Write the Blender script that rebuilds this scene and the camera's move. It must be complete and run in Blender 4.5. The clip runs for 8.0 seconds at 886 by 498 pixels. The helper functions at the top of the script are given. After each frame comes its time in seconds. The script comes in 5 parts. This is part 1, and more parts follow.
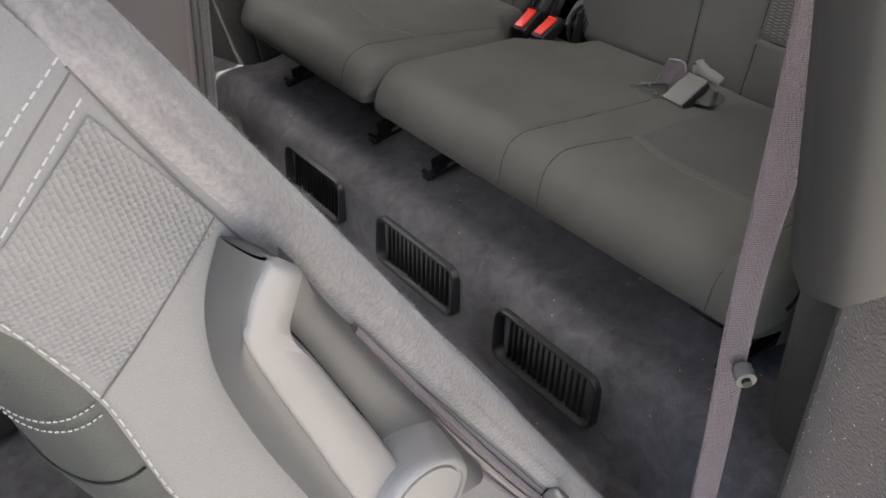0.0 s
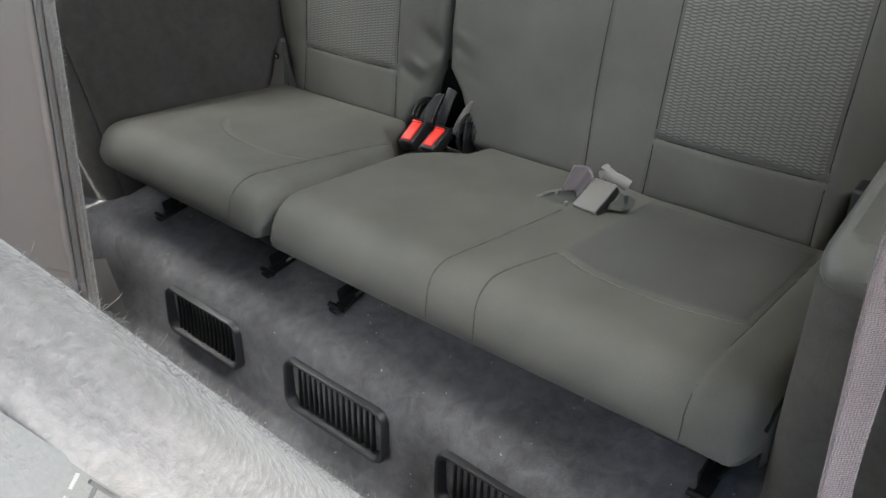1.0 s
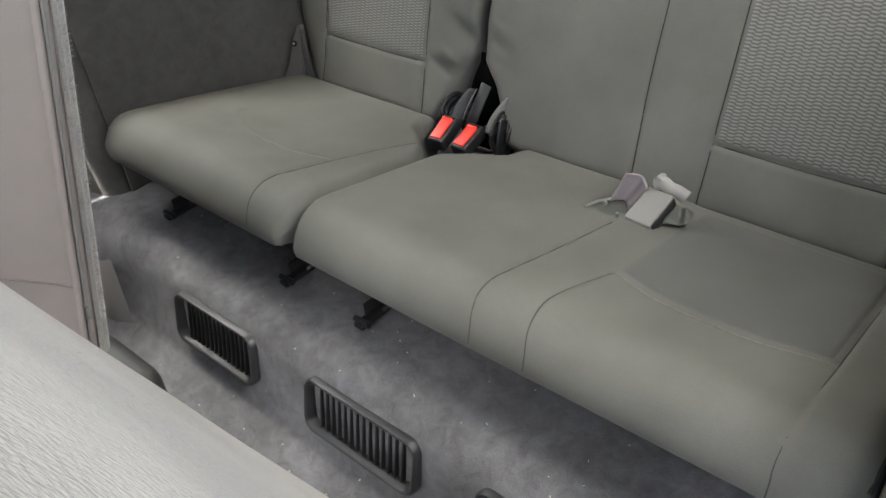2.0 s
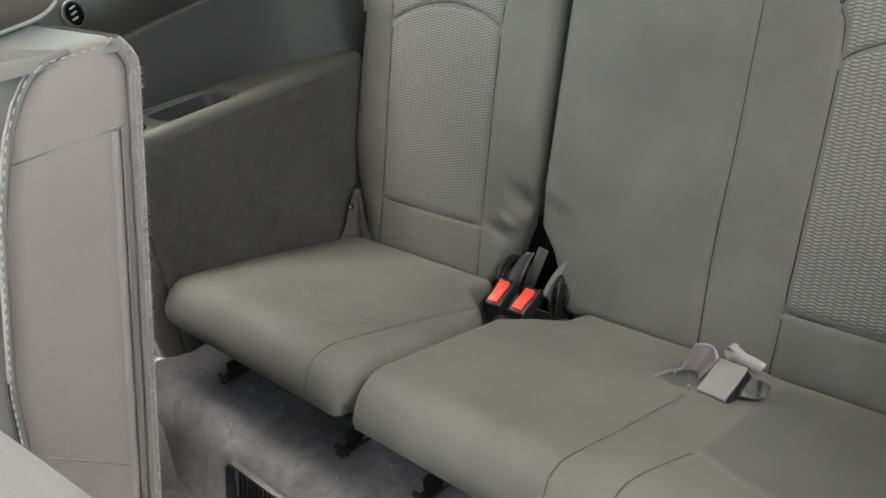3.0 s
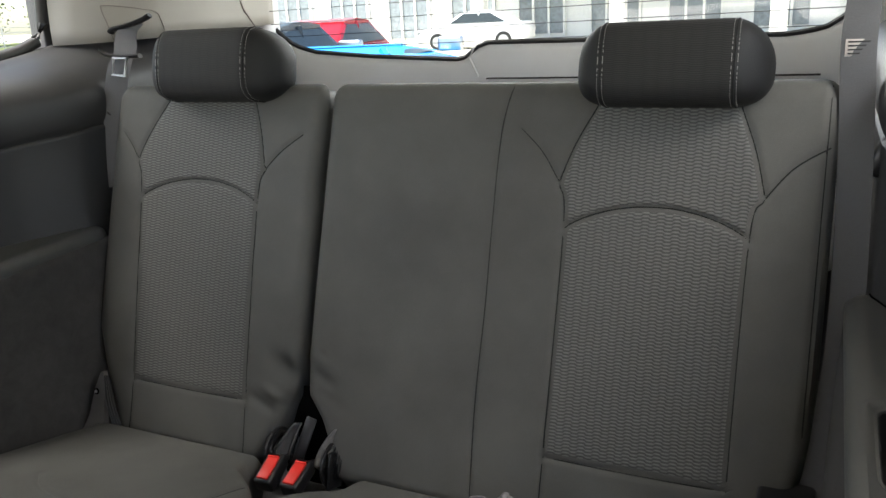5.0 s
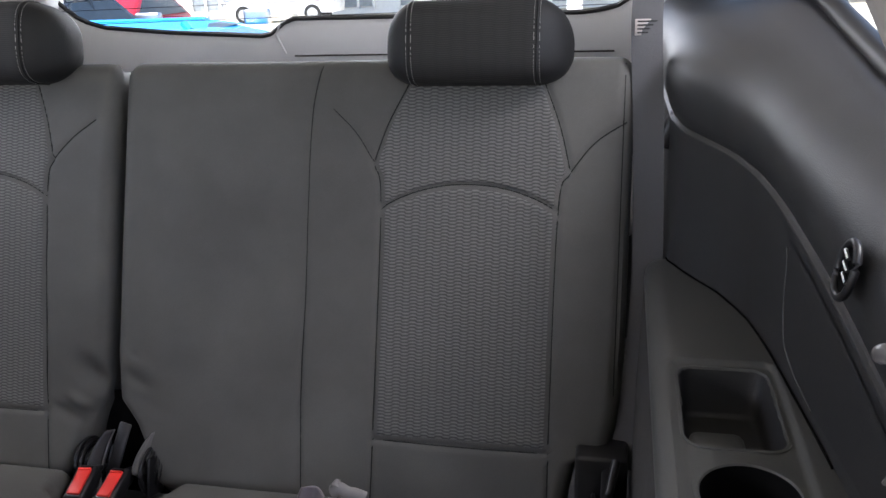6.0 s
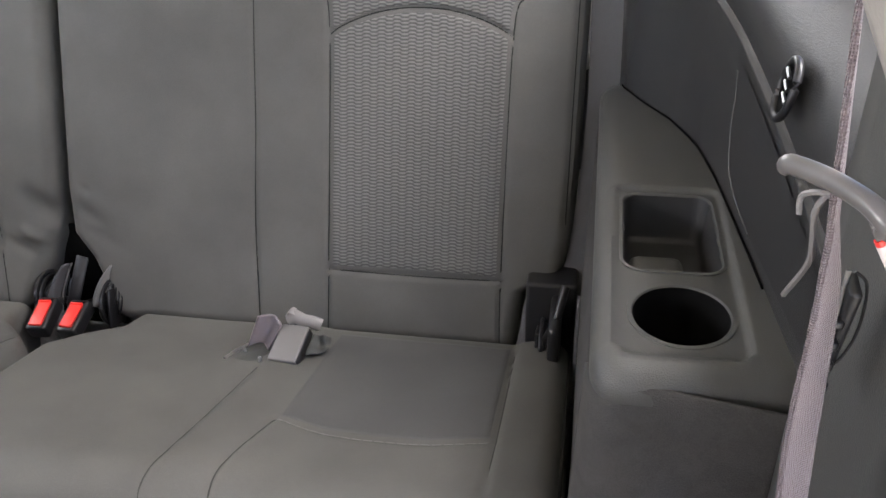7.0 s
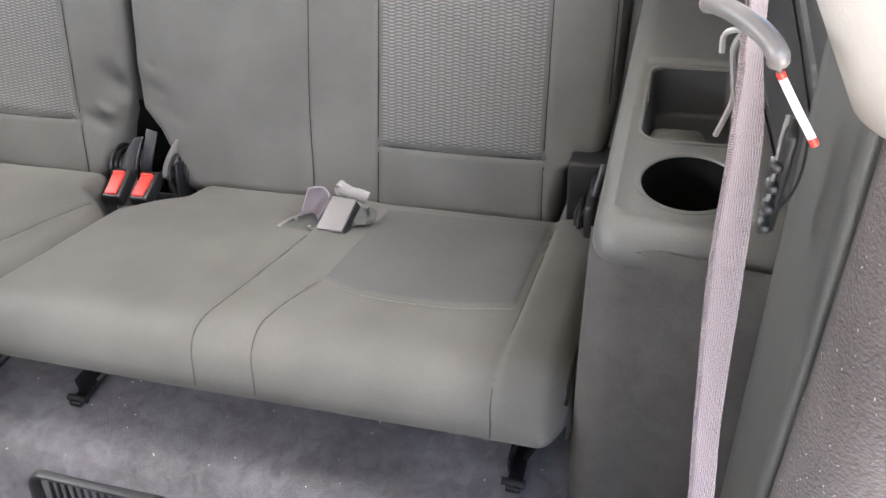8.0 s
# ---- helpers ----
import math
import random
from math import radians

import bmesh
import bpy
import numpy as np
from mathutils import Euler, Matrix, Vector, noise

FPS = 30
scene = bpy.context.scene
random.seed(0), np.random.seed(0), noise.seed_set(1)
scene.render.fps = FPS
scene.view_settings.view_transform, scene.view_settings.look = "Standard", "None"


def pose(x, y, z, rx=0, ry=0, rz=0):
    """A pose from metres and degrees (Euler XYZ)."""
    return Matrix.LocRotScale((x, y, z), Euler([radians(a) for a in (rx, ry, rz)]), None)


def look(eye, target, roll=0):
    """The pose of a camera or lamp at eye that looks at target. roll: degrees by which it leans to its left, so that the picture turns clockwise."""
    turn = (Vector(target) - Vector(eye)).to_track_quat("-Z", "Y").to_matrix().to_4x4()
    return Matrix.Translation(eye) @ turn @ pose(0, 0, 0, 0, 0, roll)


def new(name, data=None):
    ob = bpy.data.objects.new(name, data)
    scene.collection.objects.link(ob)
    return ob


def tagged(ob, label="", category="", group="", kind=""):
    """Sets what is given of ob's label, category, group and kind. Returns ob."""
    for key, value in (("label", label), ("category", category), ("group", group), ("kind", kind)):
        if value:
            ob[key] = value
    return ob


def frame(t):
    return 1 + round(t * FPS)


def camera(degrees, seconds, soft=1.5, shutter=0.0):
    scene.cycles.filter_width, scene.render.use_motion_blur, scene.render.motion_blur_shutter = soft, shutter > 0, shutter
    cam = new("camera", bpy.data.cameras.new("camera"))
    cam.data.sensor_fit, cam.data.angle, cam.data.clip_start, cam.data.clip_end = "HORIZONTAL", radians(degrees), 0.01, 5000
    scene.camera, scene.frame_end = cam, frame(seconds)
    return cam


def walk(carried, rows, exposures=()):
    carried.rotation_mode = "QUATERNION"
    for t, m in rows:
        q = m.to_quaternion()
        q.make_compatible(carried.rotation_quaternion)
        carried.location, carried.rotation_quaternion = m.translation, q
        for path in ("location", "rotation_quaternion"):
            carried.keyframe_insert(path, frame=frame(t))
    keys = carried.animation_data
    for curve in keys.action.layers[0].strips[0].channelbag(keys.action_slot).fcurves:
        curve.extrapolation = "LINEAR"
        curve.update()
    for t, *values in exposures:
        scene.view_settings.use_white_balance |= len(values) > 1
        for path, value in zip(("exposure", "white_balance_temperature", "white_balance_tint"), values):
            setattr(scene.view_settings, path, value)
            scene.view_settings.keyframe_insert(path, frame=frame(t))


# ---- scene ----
cam = camera(57.5, 8.0)
PATH = [
    (0, (1.1300, -0.9460, 0.7831), (-0.1666, -0.1421, -0.5097), -9.25),
    (0.5, (1.0462, -0.9349, 0.7943), (-0.1533, 0.1171, -0.4114), -8.14),
    (1, (0.9870, -0.9325, 0.7905), (-0.1488, 0.2254, -0.3798), -7.18),
    (1.2, (0.9664, -0.9212, 0.7853), (-0.1601, 0.2471, -0.3838), -6.40),
    (2.3, (0.8549, -0.8896, 0.7650), (-0.2618, 0.2482, -0.4415), -6.12),
    (2.5, (0.8489, -0.8905, 0.7764), (-0.3147, 0.2646, -0.3690), -6.59),
    (3, (0.8272, -0.8882, 0.7889), (-0.4607, 0.3549, -0.1033), -6.82),
    (3.5, (0.8344, -0.8973, 0.8127), (-0.5076, 0.3965, 0.0863), -6.70),
    (4, (0.8372, -0.9011, 0.8130), (-0.3940, 0.5504, 0.1968), -5.08),
    (4.5, (0.8353, -0.9193, 0.8071), (-0.2195, 0.6802, 0.2354), -3.52),
    (5, (0.8129, -0.9253, 0.8060), (-0.0186, 0.8040, 0.2406), -2.89),
    (5.2, (0.8116, -0.9246, 0.7992), (0.0742, 0.8475, 0.2370), -2.62),
    (6.3, (0.8119, -0.8990, 0.8140), (0.4576, 0.9413, 0.1155), -2.00),
    (6.5, (0.8182, -0.8956, 0.8046), (0.4762, 0.9244, 0.0509), -2.02),
    (7, (0.8405, -0.8929, 0.7966), (0.5068, 0.8016, -0.2126), -1.86),
    (7.5, (0.8670, -0.9057, 0.7812), (0.5185, 0.6782, -0.3889), -1.56),
    (8, (0.9098, -0.9238, 0.7899), (0.3939, 0.5816, -0.4222), -4.83),
]
EXPOSURES = [(0, 1.7, 6650, 14), (0.5, 1.95, 6500, 8), (1.0, 2.3, 6450, 7), (2.5, 2.8, 6800, 8), (3.0, 2.68, 6850, 7), (3.5, 1.78, 6900, 8), (4.0, 1.2, 6850, 9), (4.5, 1.15, 6750, 10),
             (5.2, 1.55, 6500, 12), (6.3, 1.5, 6100, 21), (6.5, 1.55, 6150, 21), (7.0, 2.5, 6500, 18), (7.5, 3.4, 6600, 17), (8.0, 3.35, 6500, 17)]
walk(cam, [(t, look(eye, target, roll)) for t, eye, target, roll in PATH], EXPOSURES)

# ---- light ----
world = bpy.data.worlds.new("sky")
scene.world = world
world.use_nodes = True
_sky = world.node_tree.nodes.new("ShaderNodeTexSky")
_sky.sky_type, _sky.sun_disc = "NISHITA", False
_sky.sun_elevation, _sky.sun_rotation = radians(66), radians(-150)
world.node_tree.links.new(_sky.outputs["Color"], world.node_tree.nodes["Background"].inputs["Color"])
world.node_tree.nodes["Background"].inputs["Strength"].default_value = 0.15
sun = new("sun", bpy.data.lights.new("sun", "SUN"))
sun.data.energy, sun.data.angle, sun.data.color = 5.0, radians(0.6), (1.0, 0.96, 0.9)
sun.matrix_world = look((-4, -7, 18), (0, 0, 0))


def opening_light(name, eye, target, width, height, power):
    """Sky light that enters through an opening of the vehicle."""
    lamp = new(name, bpy.data.lights.new(name, "AREA"))
    lamp.data.shape, lamp.data.size, lamp.data.size_y = "RECTANGLE", width, height
    lamp.data.energy, lamp.data.color = power, (1.0, 0.965, 0.91)
    lamp.matrix_world = look(eye, target)
    return lamp


opening_light("doorway_light", (2.4, -1.2, 0.9), (0.6, -0.5, 0.0), 1.4, 1.4, 6.0)
opening_light("windscreen_light", (0.2, -2.6, 0.95), (0.25, 0, 0.15), 1.3, 0.6, 4)
opening_light("left_sky_light", (-1.5, -0.22, 1.7), (0.45, -0.2, 0.2), 1.2, 0.9, 11)
opening_light("right_sky_light", (1.52, -0.22, 1.9), (0.38, -0.2, 0.1), 0.6, 1.3, 24)
opening_light("left_quarter_light", (-1.06, -0.2, 2.6), (-0.58, -0.2, 0.6), 0.5, 1.3, 56)
opening_light("front_door_glass_light", (-0.82, -1.45, 0.92), (0.5, -0.5, 0.2), 0.8, 0.35, 4)
opening_light("rear_glass_light", (0.2, 0.98, 0.95), (0.2, 0, 0.6), 1.0, 0.3, 3)

# ---- materials ----


def material(name, base, rough=0.8, metal=0.0, grain=0.0, scale=400, bump=0.0, stain=0.0, specular=0.5, sheen=0.0, pile=0.0):
    """A surface with fine grain (bump and colour) and broad uneven wear."""
    m = bpy.data.materials.new(name)
    m.use_nodes = True
    t = m.node_tree
    b = t.nodes["Principled BSDF"]
    b.inputs["Base Color"].default_value = (*base, 1)
    b.inputs["Roughness"].default_value, b.inputs["Metallic"].default_value = rough, metal
    b.inputs["Specular IOR Level"].default_value = specular
    if sheen:
        b.inputs["Sheen Weight"].default_value, b.inputs["Sheen Roughness"].default_value = sheen, 0.5
    co = t.nodes.new("ShaderNodeTexCoord")
    fine = t.nodes.new("ShaderNodeTexNoise")
    fine.inputs["Scale"].default_value, fine.inputs["Detail"].default_value = scale, 3
    t.links.new(co.outputs["Object"], fine.inputs["Vector"])
    last = None
    if grain or stain:
        broad = t.nodes.new("ShaderNodeTexNoise")
        broad.inputs["Scale"].default_value, broad.inputs["Detail"].default_value = 7, 5
        t.links.new(co.outputs["Object"], broad.inputs["Vector"])
        a = t.nodes.new("ShaderNodeMapRange")
        a.inputs["To Min"].default_value, a.inputs["To Max"].default_value = 1 - grain, 1 + grain
        t.links.new(fine.outputs["Fac"], a.inputs["Value"])
        c = t.nodes.new("ShaderNodeMapRange")
        c.inputs["From Min"].default_value, c.inputs["From Max"].default_value = 0.3, 0.7
        c.inputs["To Min"].default_value, c.inputs["To Max"].default_value = 1 - stain, 1 + stain
        t.links.new(broad.outputs["Fac"], c.inputs["Value"])
        mul = t.nodes.new("ShaderNodeMath")
        mul.operation = "MULTIPLY"
        t.links.new(a.outputs[0], mul.inputs[0]), t.links.new(c.outputs[0], mul.inputs[1])
        if pile:
            # patches of brushed pile, a few centimetres wide
            brushed = t.nodes.new("ShaderNodeTexNoise")
            brushed.inputs["Scale"].default_value, brushed.inputs["Detail"].default_value, brushed.inputs["Roughness"].default_value = 38, 6, 0.65
            brushed.inputs["Distortion"].default_value = 0.6
            t.links.new(co.outputs["Object"], brushed.inputs["Vector"])
            e = t.nodes.new("ShaderNodeMapRange")
            e.inputs["From Min"].default_value, e.inputs["From Max"].default_value = 0.3, 0.7
            e.inputs["To Min"].default_value, e.inputs["To Max"].default_value = 1 - pile, 1 + pile
            t.links.new(brushed.outputs["Fac"], e.inputs["Value"])
            both = t.nodes.new("ShaderNodeMath")
            both.operation = "MULTIPLY"
            t.links.new(mul.outputs[0], both.inputs[0]), t.links.new(e.outputs[0], both.inputs[1])
            mul = both
        vec = t.nodes.new("ShaderNodeVectorMath")
        vec.operation = "SCALE"
        vec.inputs[0].default_value = base
        t.links.new(mul.outputs[0], vec.inputs["Scale"])
        t.links.new(vec.outputs[0], b.inputs["Base Color"])
    if bump:
        n = t.nodes.new("ShaderNodeBump")
        n.inputs["Strength"].default_value, n.inputs["Distance"].default_value = bump, 0.002
        t.links.new(fine.outputs["Fac"], n.inputs["Height"])
        t.links.new(n.outputs[0], b.inputs["Normal"])
    return m


def woven(name, base, light, tall, column, depth=0.8):
    """Seat cloth with short raised ribs across it, staggered from column to column."""
    m = material(name, base, 0.8, stain=0.10, grain=0.12, scale=900)
    t = m.node_tree
    b = t.nodes["Principled BSDF"]

    def op(kind, a, c=None):
        n = t.nodes.new("ShaderNodeMath")
        n.operation = kind
        for k, v in ((0, a), (1, c)):
            if v is None:
                continue
            if isinstance(v, (int, float)):
                n.inputs[k].default_value = v
            else:
                t.links.new(v, n.inputs[k])
        return n.outputs[0]

    co = t.nodes.new("ShaderNodeTexCoord")
    sep = t.nodes.new("ShaderNodeSeparateXYZ")
    t.links.new(co.outputs["Object"], sep.inputs[0])
    warp = t.nodes.new("ShaderNodeTexNoise")
    warp.inputs["Scale"].default_value, warp.inputs["Detail"].default_value = 60, 2
    t.links.new(co.outputs["Object"], warp.inputs["Vector"])
    x = op("ADD", op("DIVIDE", sep.outputs["X"], column), op("MULTIPLY", warp.outputs["Fac"], 0.35))
    # every second column is shifted by half a row; the shift is quick but not abrupt
    side = op("MULTIPLY", op("ADD", op("TANH", op("MULTIPLY", op("SINE", op("MULTIPLY", x, 3.1416)), 3.0)), 1.0), 0.25)
    row = op("ADD", op("ADD", op("DIVIDE", sep.outputs["Z"], tall), side), op("MULTIPLY", warp.outputs["Fac"], 0.3))
    rib = op("POWER", op("MULTIPLY", op("ADD", op("SINE", op("MULTIPLY", row, 6.2832)), 1.0), 0.5), 0.8)
    gap = op("ADD", 0.45, op("MULTIPLY", op("POWER", op("ABSOLUTE", op("SINE", op("MULTIPLY", x, 3.1416))), 0.5), 0.55))
    height = op("MULTIPLY", rib, gap)
    mix = t.nodes.new("ShaderNodeMix")
    mix.data_type = "RGBA"
    mix.inputs["A"].default_value, mix.inputs["B"].default_value = (*base, 1), (*light, 1)
    t.links.new(height, mix.inputs["Factor"])
    t.links.new(mix.outputs["Result"], b.inputs["Base Color"])
    n = t.nodes.new("ShaderNodeBump")
    n.inputs["Strength"].default_value, n.inputs["Distance"].default_value = depth, 0.0009
    t.links.new(height, n.inputs["Height"])
    t.links.new(n.outputs[0], b.inputs["Normal"])
    return m


def dimpled(name, base, size):
    """Cloth with a grid of small dimples."""
    m = material(name, base, 0.8, grain=0.1, scale=800, stain=0.08, sheen=0.2)
    t = m.node_tree
    co = t.nodes.new("ShaderNodeTexCoord")
    cell = t.nodes.new("ShaderNodeTexVoronoi")
    cell.inputs["Scale"].default_value, cell.inputs["Randomness"].default_value = 1 / size, 0.25
    t.links.new(co.outputs["Object"], cell.inputs["Vector"])
    n = t.nodes.new("ShaderNodeBump")
    n.inputs["Strength"].default_value, n.inputs["Distance"].default_value = 0.9, 0.0022
    t.links.new(cell.outputs["Distance"], n.inputs["Height"])
    t.links.new(n.outputs[0], t.nodes["Principled BSDF"].inputs["Normal"])
    return m


CLOTH = material("charcoal_seat_cloth", (0.096, 0.095, 0.088), 0.6, grain=0.18, scale=900, bump=0.25, stain=0.14, specular=0.15)
RIBBED = woven("ribbed_charcoal_cloth", (0.050, 0.050, 0.047), (0.152, 0.150, 0.142), 0.0047, 0.0108, 0.55)
HEADCLOTH = woven("fine_ribbed_black_cloth", (0.009, 0.009, 0.009), (0.019, 0.018, 0.017), 0.0029, 0.020, 0.35)
HEADVINYL = material("black_headrest_vinyl", (0.011, 0.011, 0.011), 0.6, grain=0.12, scale=500, bump=0.25, stain=0.1, specular=0.35)
THREAD = material("black_seam_thread", (0.008, 0.008, 0.008), 0.9)
CUSHIONTHREAD = material("dark_grey_cushion_thread", (0.032, 0.032, 0.03), 0.9)
PALETHREAD = material("pale_stitching_thread", (0.32, 0.31, 0.295), 0.7)
CARPET = material("charcoal_floor_carpet", (0.122, 0.120, 0.128), 0.95, grain=0.45, scale=700, bump=0.9, stain=0.3, specular=0.1, sheen=0.2, pile=0.32)
PLASTIC = material("charcoal_grained_plastic", (0.028, 0.028, 0.028), 0.48, grain=0.08, scale=700, bump=0.22, stain=0.06)
PLASTICSOFT = material("grey_grained_plastic", (0.066, 0.067, 0.063), 0.48, grain=0.08, scale=700, bump=0.25, stain=0.08)
BLACK = material("black_plastic", (0.012, 0.012, 0.013), 0.4, grain=0.1, scale=300, bump=0.1)
# near-black, almost glossless: paints the shade inside gaps, holes and recesses
HOLLOW = material("near_black_recess_shade", (0.005, 0.005, 0.005), 0.9, specular=0.05)
BEIGE = material("pale_pillar_plastic", (0.30, 0.285, 0.26), 0.6, grain=0.03, scale=600, bump=0.12, stain=0.05)
LINER = material("pale_roof_cloth", (0.55, 0.53, 0.49), 0.95, grain=0.08, scale=600, bump=0.3, stain=0.04)
TAILGREY = material("grey_tailgate_plastic", (0.60, 0.60, 0.61), 0.6, grain=0.04, scale=600, bump=0.12, stain=0.05)
RED = material("red_release_button", (0.75, 0.03, 0.02), 0.4, stain=0.08, grain=0.03)
METAL = material("brushed_steel", (0.55, 0.55, 0.56), 0.35, 1.0, grain=0.1, scale=300, stain=0.15)
DARKMETAL = material("black_painted_steel", (0.03, 0.03, 0.032), 0.35, 0.6, grain=0.15, scale=200, stain=0.2)
BELT = material("grey_belt_webbing", (0.10, 0.10, 0.105), 0.7, grain=0.2, scale=900, bump=0.5, stain=0.08)
PINKBELT = dimpled("mauve_grey_belt_webbing", (0.125, 0.096, 0.103), 0.0012)
GREYCLOTH = material("light_grey_seat_side_cloth", (0.155, 0.150, 0.143), 0.8, grain=0.12, scale=800, bump=0.3, stain=0.08, sheen=0.2)
TAUPE = material("taupe_grey_seat_side", (0.21, 0.183, 0.174), 0.75, grain=0.1, scale=800, bump=0.25, stain=0.08)
FELT = material("pale_grey_felt_carpet", (0.19, 0.177, 0.171), 0.98, grain=0.3, scale=380, bump=0.6, stain=0.15, specular=0.1, sheen=0.4, pile=0.10)
BROWNFELT = material("brown_grey_seal_felt", (0.085, 0.073, 0.069), 0.95, grain=0.35, scale=500, bump=0.9, stain=0.2, specular=0.1, sheen=0.2)
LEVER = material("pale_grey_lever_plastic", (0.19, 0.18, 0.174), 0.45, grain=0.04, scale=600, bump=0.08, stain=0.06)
HOUSING = material("mid_grey_housing_plastic", (0.125, 0.121, 0.116), 0.5, grain=0.04, scale=600, bump=0.1, stain=0.06)
CONSOLE = material("charcoal_carpeted_trim", (0.062, 0.060, 0.057), 0.9, grain=0.3, scale=800, bump=0.6, stain=0.12, specular=0.2, pile=0.14)
SOFTTHREAD = material("charcoal_seam_thread", (0.085, 0.082, 0.08), 0.8)
GUIDE = material("glossy_grey_guide_plastic", (0.12, 0.113, 0.11), 0.28, grain=0.05, scale=500, stain=0.06)
VINYL = material("dark_grey_green_vinyl", (0.045, 0.048, 0.044), 0.5, grain=0.08, scale=700, bump=0.25, stain=0.08)
# darker than PLASTIC; in the tray this darkness is painted shade
INSET = material("dark_inset_plastic", (0.022, 0.022, 0.022), 0.5, grain=0.1, scale=700, bump=0.2, stain=0.06)
INSERT = material("grey_seat_insert_cloth", (0.073, 0.0735, 0.072), 0.62, grain=0.2, scale=700, bump=0.35, stain=0.12, specular=0.3)
RUBBER = material("black_window_rubber", (0.012, 0.012, 0.012), 0.5)
PAPER = material("white_tag", (0.55, 0.50, 0.48), 0.6, stain=0.08, grain=0.05)
SHELL = material("vehicle_body_paint", (0.05, 0.05, 0.055), 0.4)


def glass(name, tint):
    m = bpy.data.materials.new(name)
    m.use_nodes = True
    t = m.node_tree
    t.nodes.remove(t.nodes["Principled BSDF"])
    clear = t.nodes.new("ShaderNodeBsdfTransparent")
    clear.inputs["Color"].default_value = (*tint, 1)
    gloss = t.nodes.new("ShaderNodeBsdfGlossy")
    gloss.inputs["Roughness"].default_value = 0.02
    mix = t.nodes.new("ShaderNodeMixShader")
    mix.inputs[0].default_value = 0.05
    t.links.new(clear.outputs[0], mix.inputs[1]), t.links.new(gloss.outputs[0], mix.inputs[2])
    t.links.new(mix.outputs[0], t.nodes["Material Output"].inputs["Surface"])
    return m


# grey paler than the seat cloth, for cushion creases and the welt
PALECREASE = material("pale_crease_thread", (0.13, 0.127, 0.12), 0.8, grain=0.3, scale=500)
DUCTFRAME = material("dull_black_vent_plastic", (0.018, 0.018, 0.020), 0.42, grain=0.15, scale=400, bump=0.15)
GLOSSGREY = material("glossy_dark_grey_plastic", (0.05, 0.05, 0.052), 0.25, grain=0.06, scale=300)
# LEVER darkened for the shaded flank; the sunken panel shares this grey
FLANK = material("shaded_lever_flank_grey", (0.088, 0.085, 0.081), 0.5, grain=0.04, scale=600, bump=0.1, stain=0.06)
GLASS = glass("window_glass", (0.86, 0.9, 0.88))

# ---- mesh tools ----


def thing(name, base, label, category, group="", kind=""):
    ob = new(name)
    ob.location = base
    bpy.context.view_layer.update()
    return tagged(ob, label, category, group, kind)


def origin_of(ob):
    p = Vector((0, 0, 0))
    while ob is not None:
        p += ob.location
        ob = ob.parent
    return p


def part(name, geo, mat, parent, label="", smooth=True, kind=""):
    """One mesh from (points, faces) in world places, linked under a thing or a part."""
    pts, faces = geo
    o = origin_of(parent)
    me = bpy.data.meshes.new(name)
    me.from_pydata([(p[0] - o.x, p[1] - o.y, p[2] - o.z) for p in pts], [], [tuple(f) for f in faces])
    me.materials.append(mat)
    if smooth:
        me.shade_smooth()
        me.set_sharp_from_angle(angle=radians(50))
    ob = new(name, me)
    ob.parent = parent
    if label or kind:
        tagged(ob, label, kind=kind)
    return ob


def solo(name, geo, mat, label, category, kind="", smooth=True, group=""):
    """A thing that is one mesh."""
    pts, faces = geo
    me = bpy.data.meshes.new(name)
    me.from_pydata([tuple(p) for p in pts], [], [tuple(f) for f in faces])
    me.materials.append(mat)
    if smooth:
        me.shade_smooth()
        me.set_sharp_from_angle(angle=radians(50))
    return tagged(new(name, me), label, category, group, kind)


def join(*geos):
    pts, faces = [], []
    for p, f in geos:
        n = len(pts)
        pts += list(p)
        faces += [tuple(i + n for i in q) for q in f]
    return pts, faces


def sheet(f, us, vs, flip=False):
    pts = [f(u, v) for v in vs for u in us]
    n = len(us)
    faces = []
    for j in range(len(vs) - 1):
        for i in range(n - 1):
            q = (j * n + i, j * n + i + 1, (j + 1) * n + i + 1, (j + 1) * n + i)
            faces.append(q[::-1] if flip else q)
    return pts, faces


def thicken(ob, t, offset=-1.0):
    mod = ob.modifiers.new("thickness", "SOLIDIFY")
    mod.thickness, mod.offset = t, offset
    return ob


def box(x0, x1, y0, y1, z0, z1, r=0.0, seg=2):
    """A box with rounded edges."""
    bm = bmesh.new()
    bmesh.ops.create_cube(bm, size=1)
    for v in bm.verts:
        v.co = ((x0 + x1) / 2 + v.co.x * (x1 - x0), (y0 + y1) / 2 + v.co.y * (y1 - y0), (z0 + z1) / 2 + v.co.z * (z1 - z0))
    if r:
        bmesh.ops.bevel(bm, geom=bm.edges[:], offset=r, segments=seg, affect="EDGES", profile=0.5)
    bm.verts.index_update()
    geo = [v.co.copy() for v in bm.verts], [[v.index for v in f.verts] for f in bm.faces]
    bm.free()
    return geo


def moved(geo, m):
    return [m @ Vector(p) for p in geo[0]], geo[1]


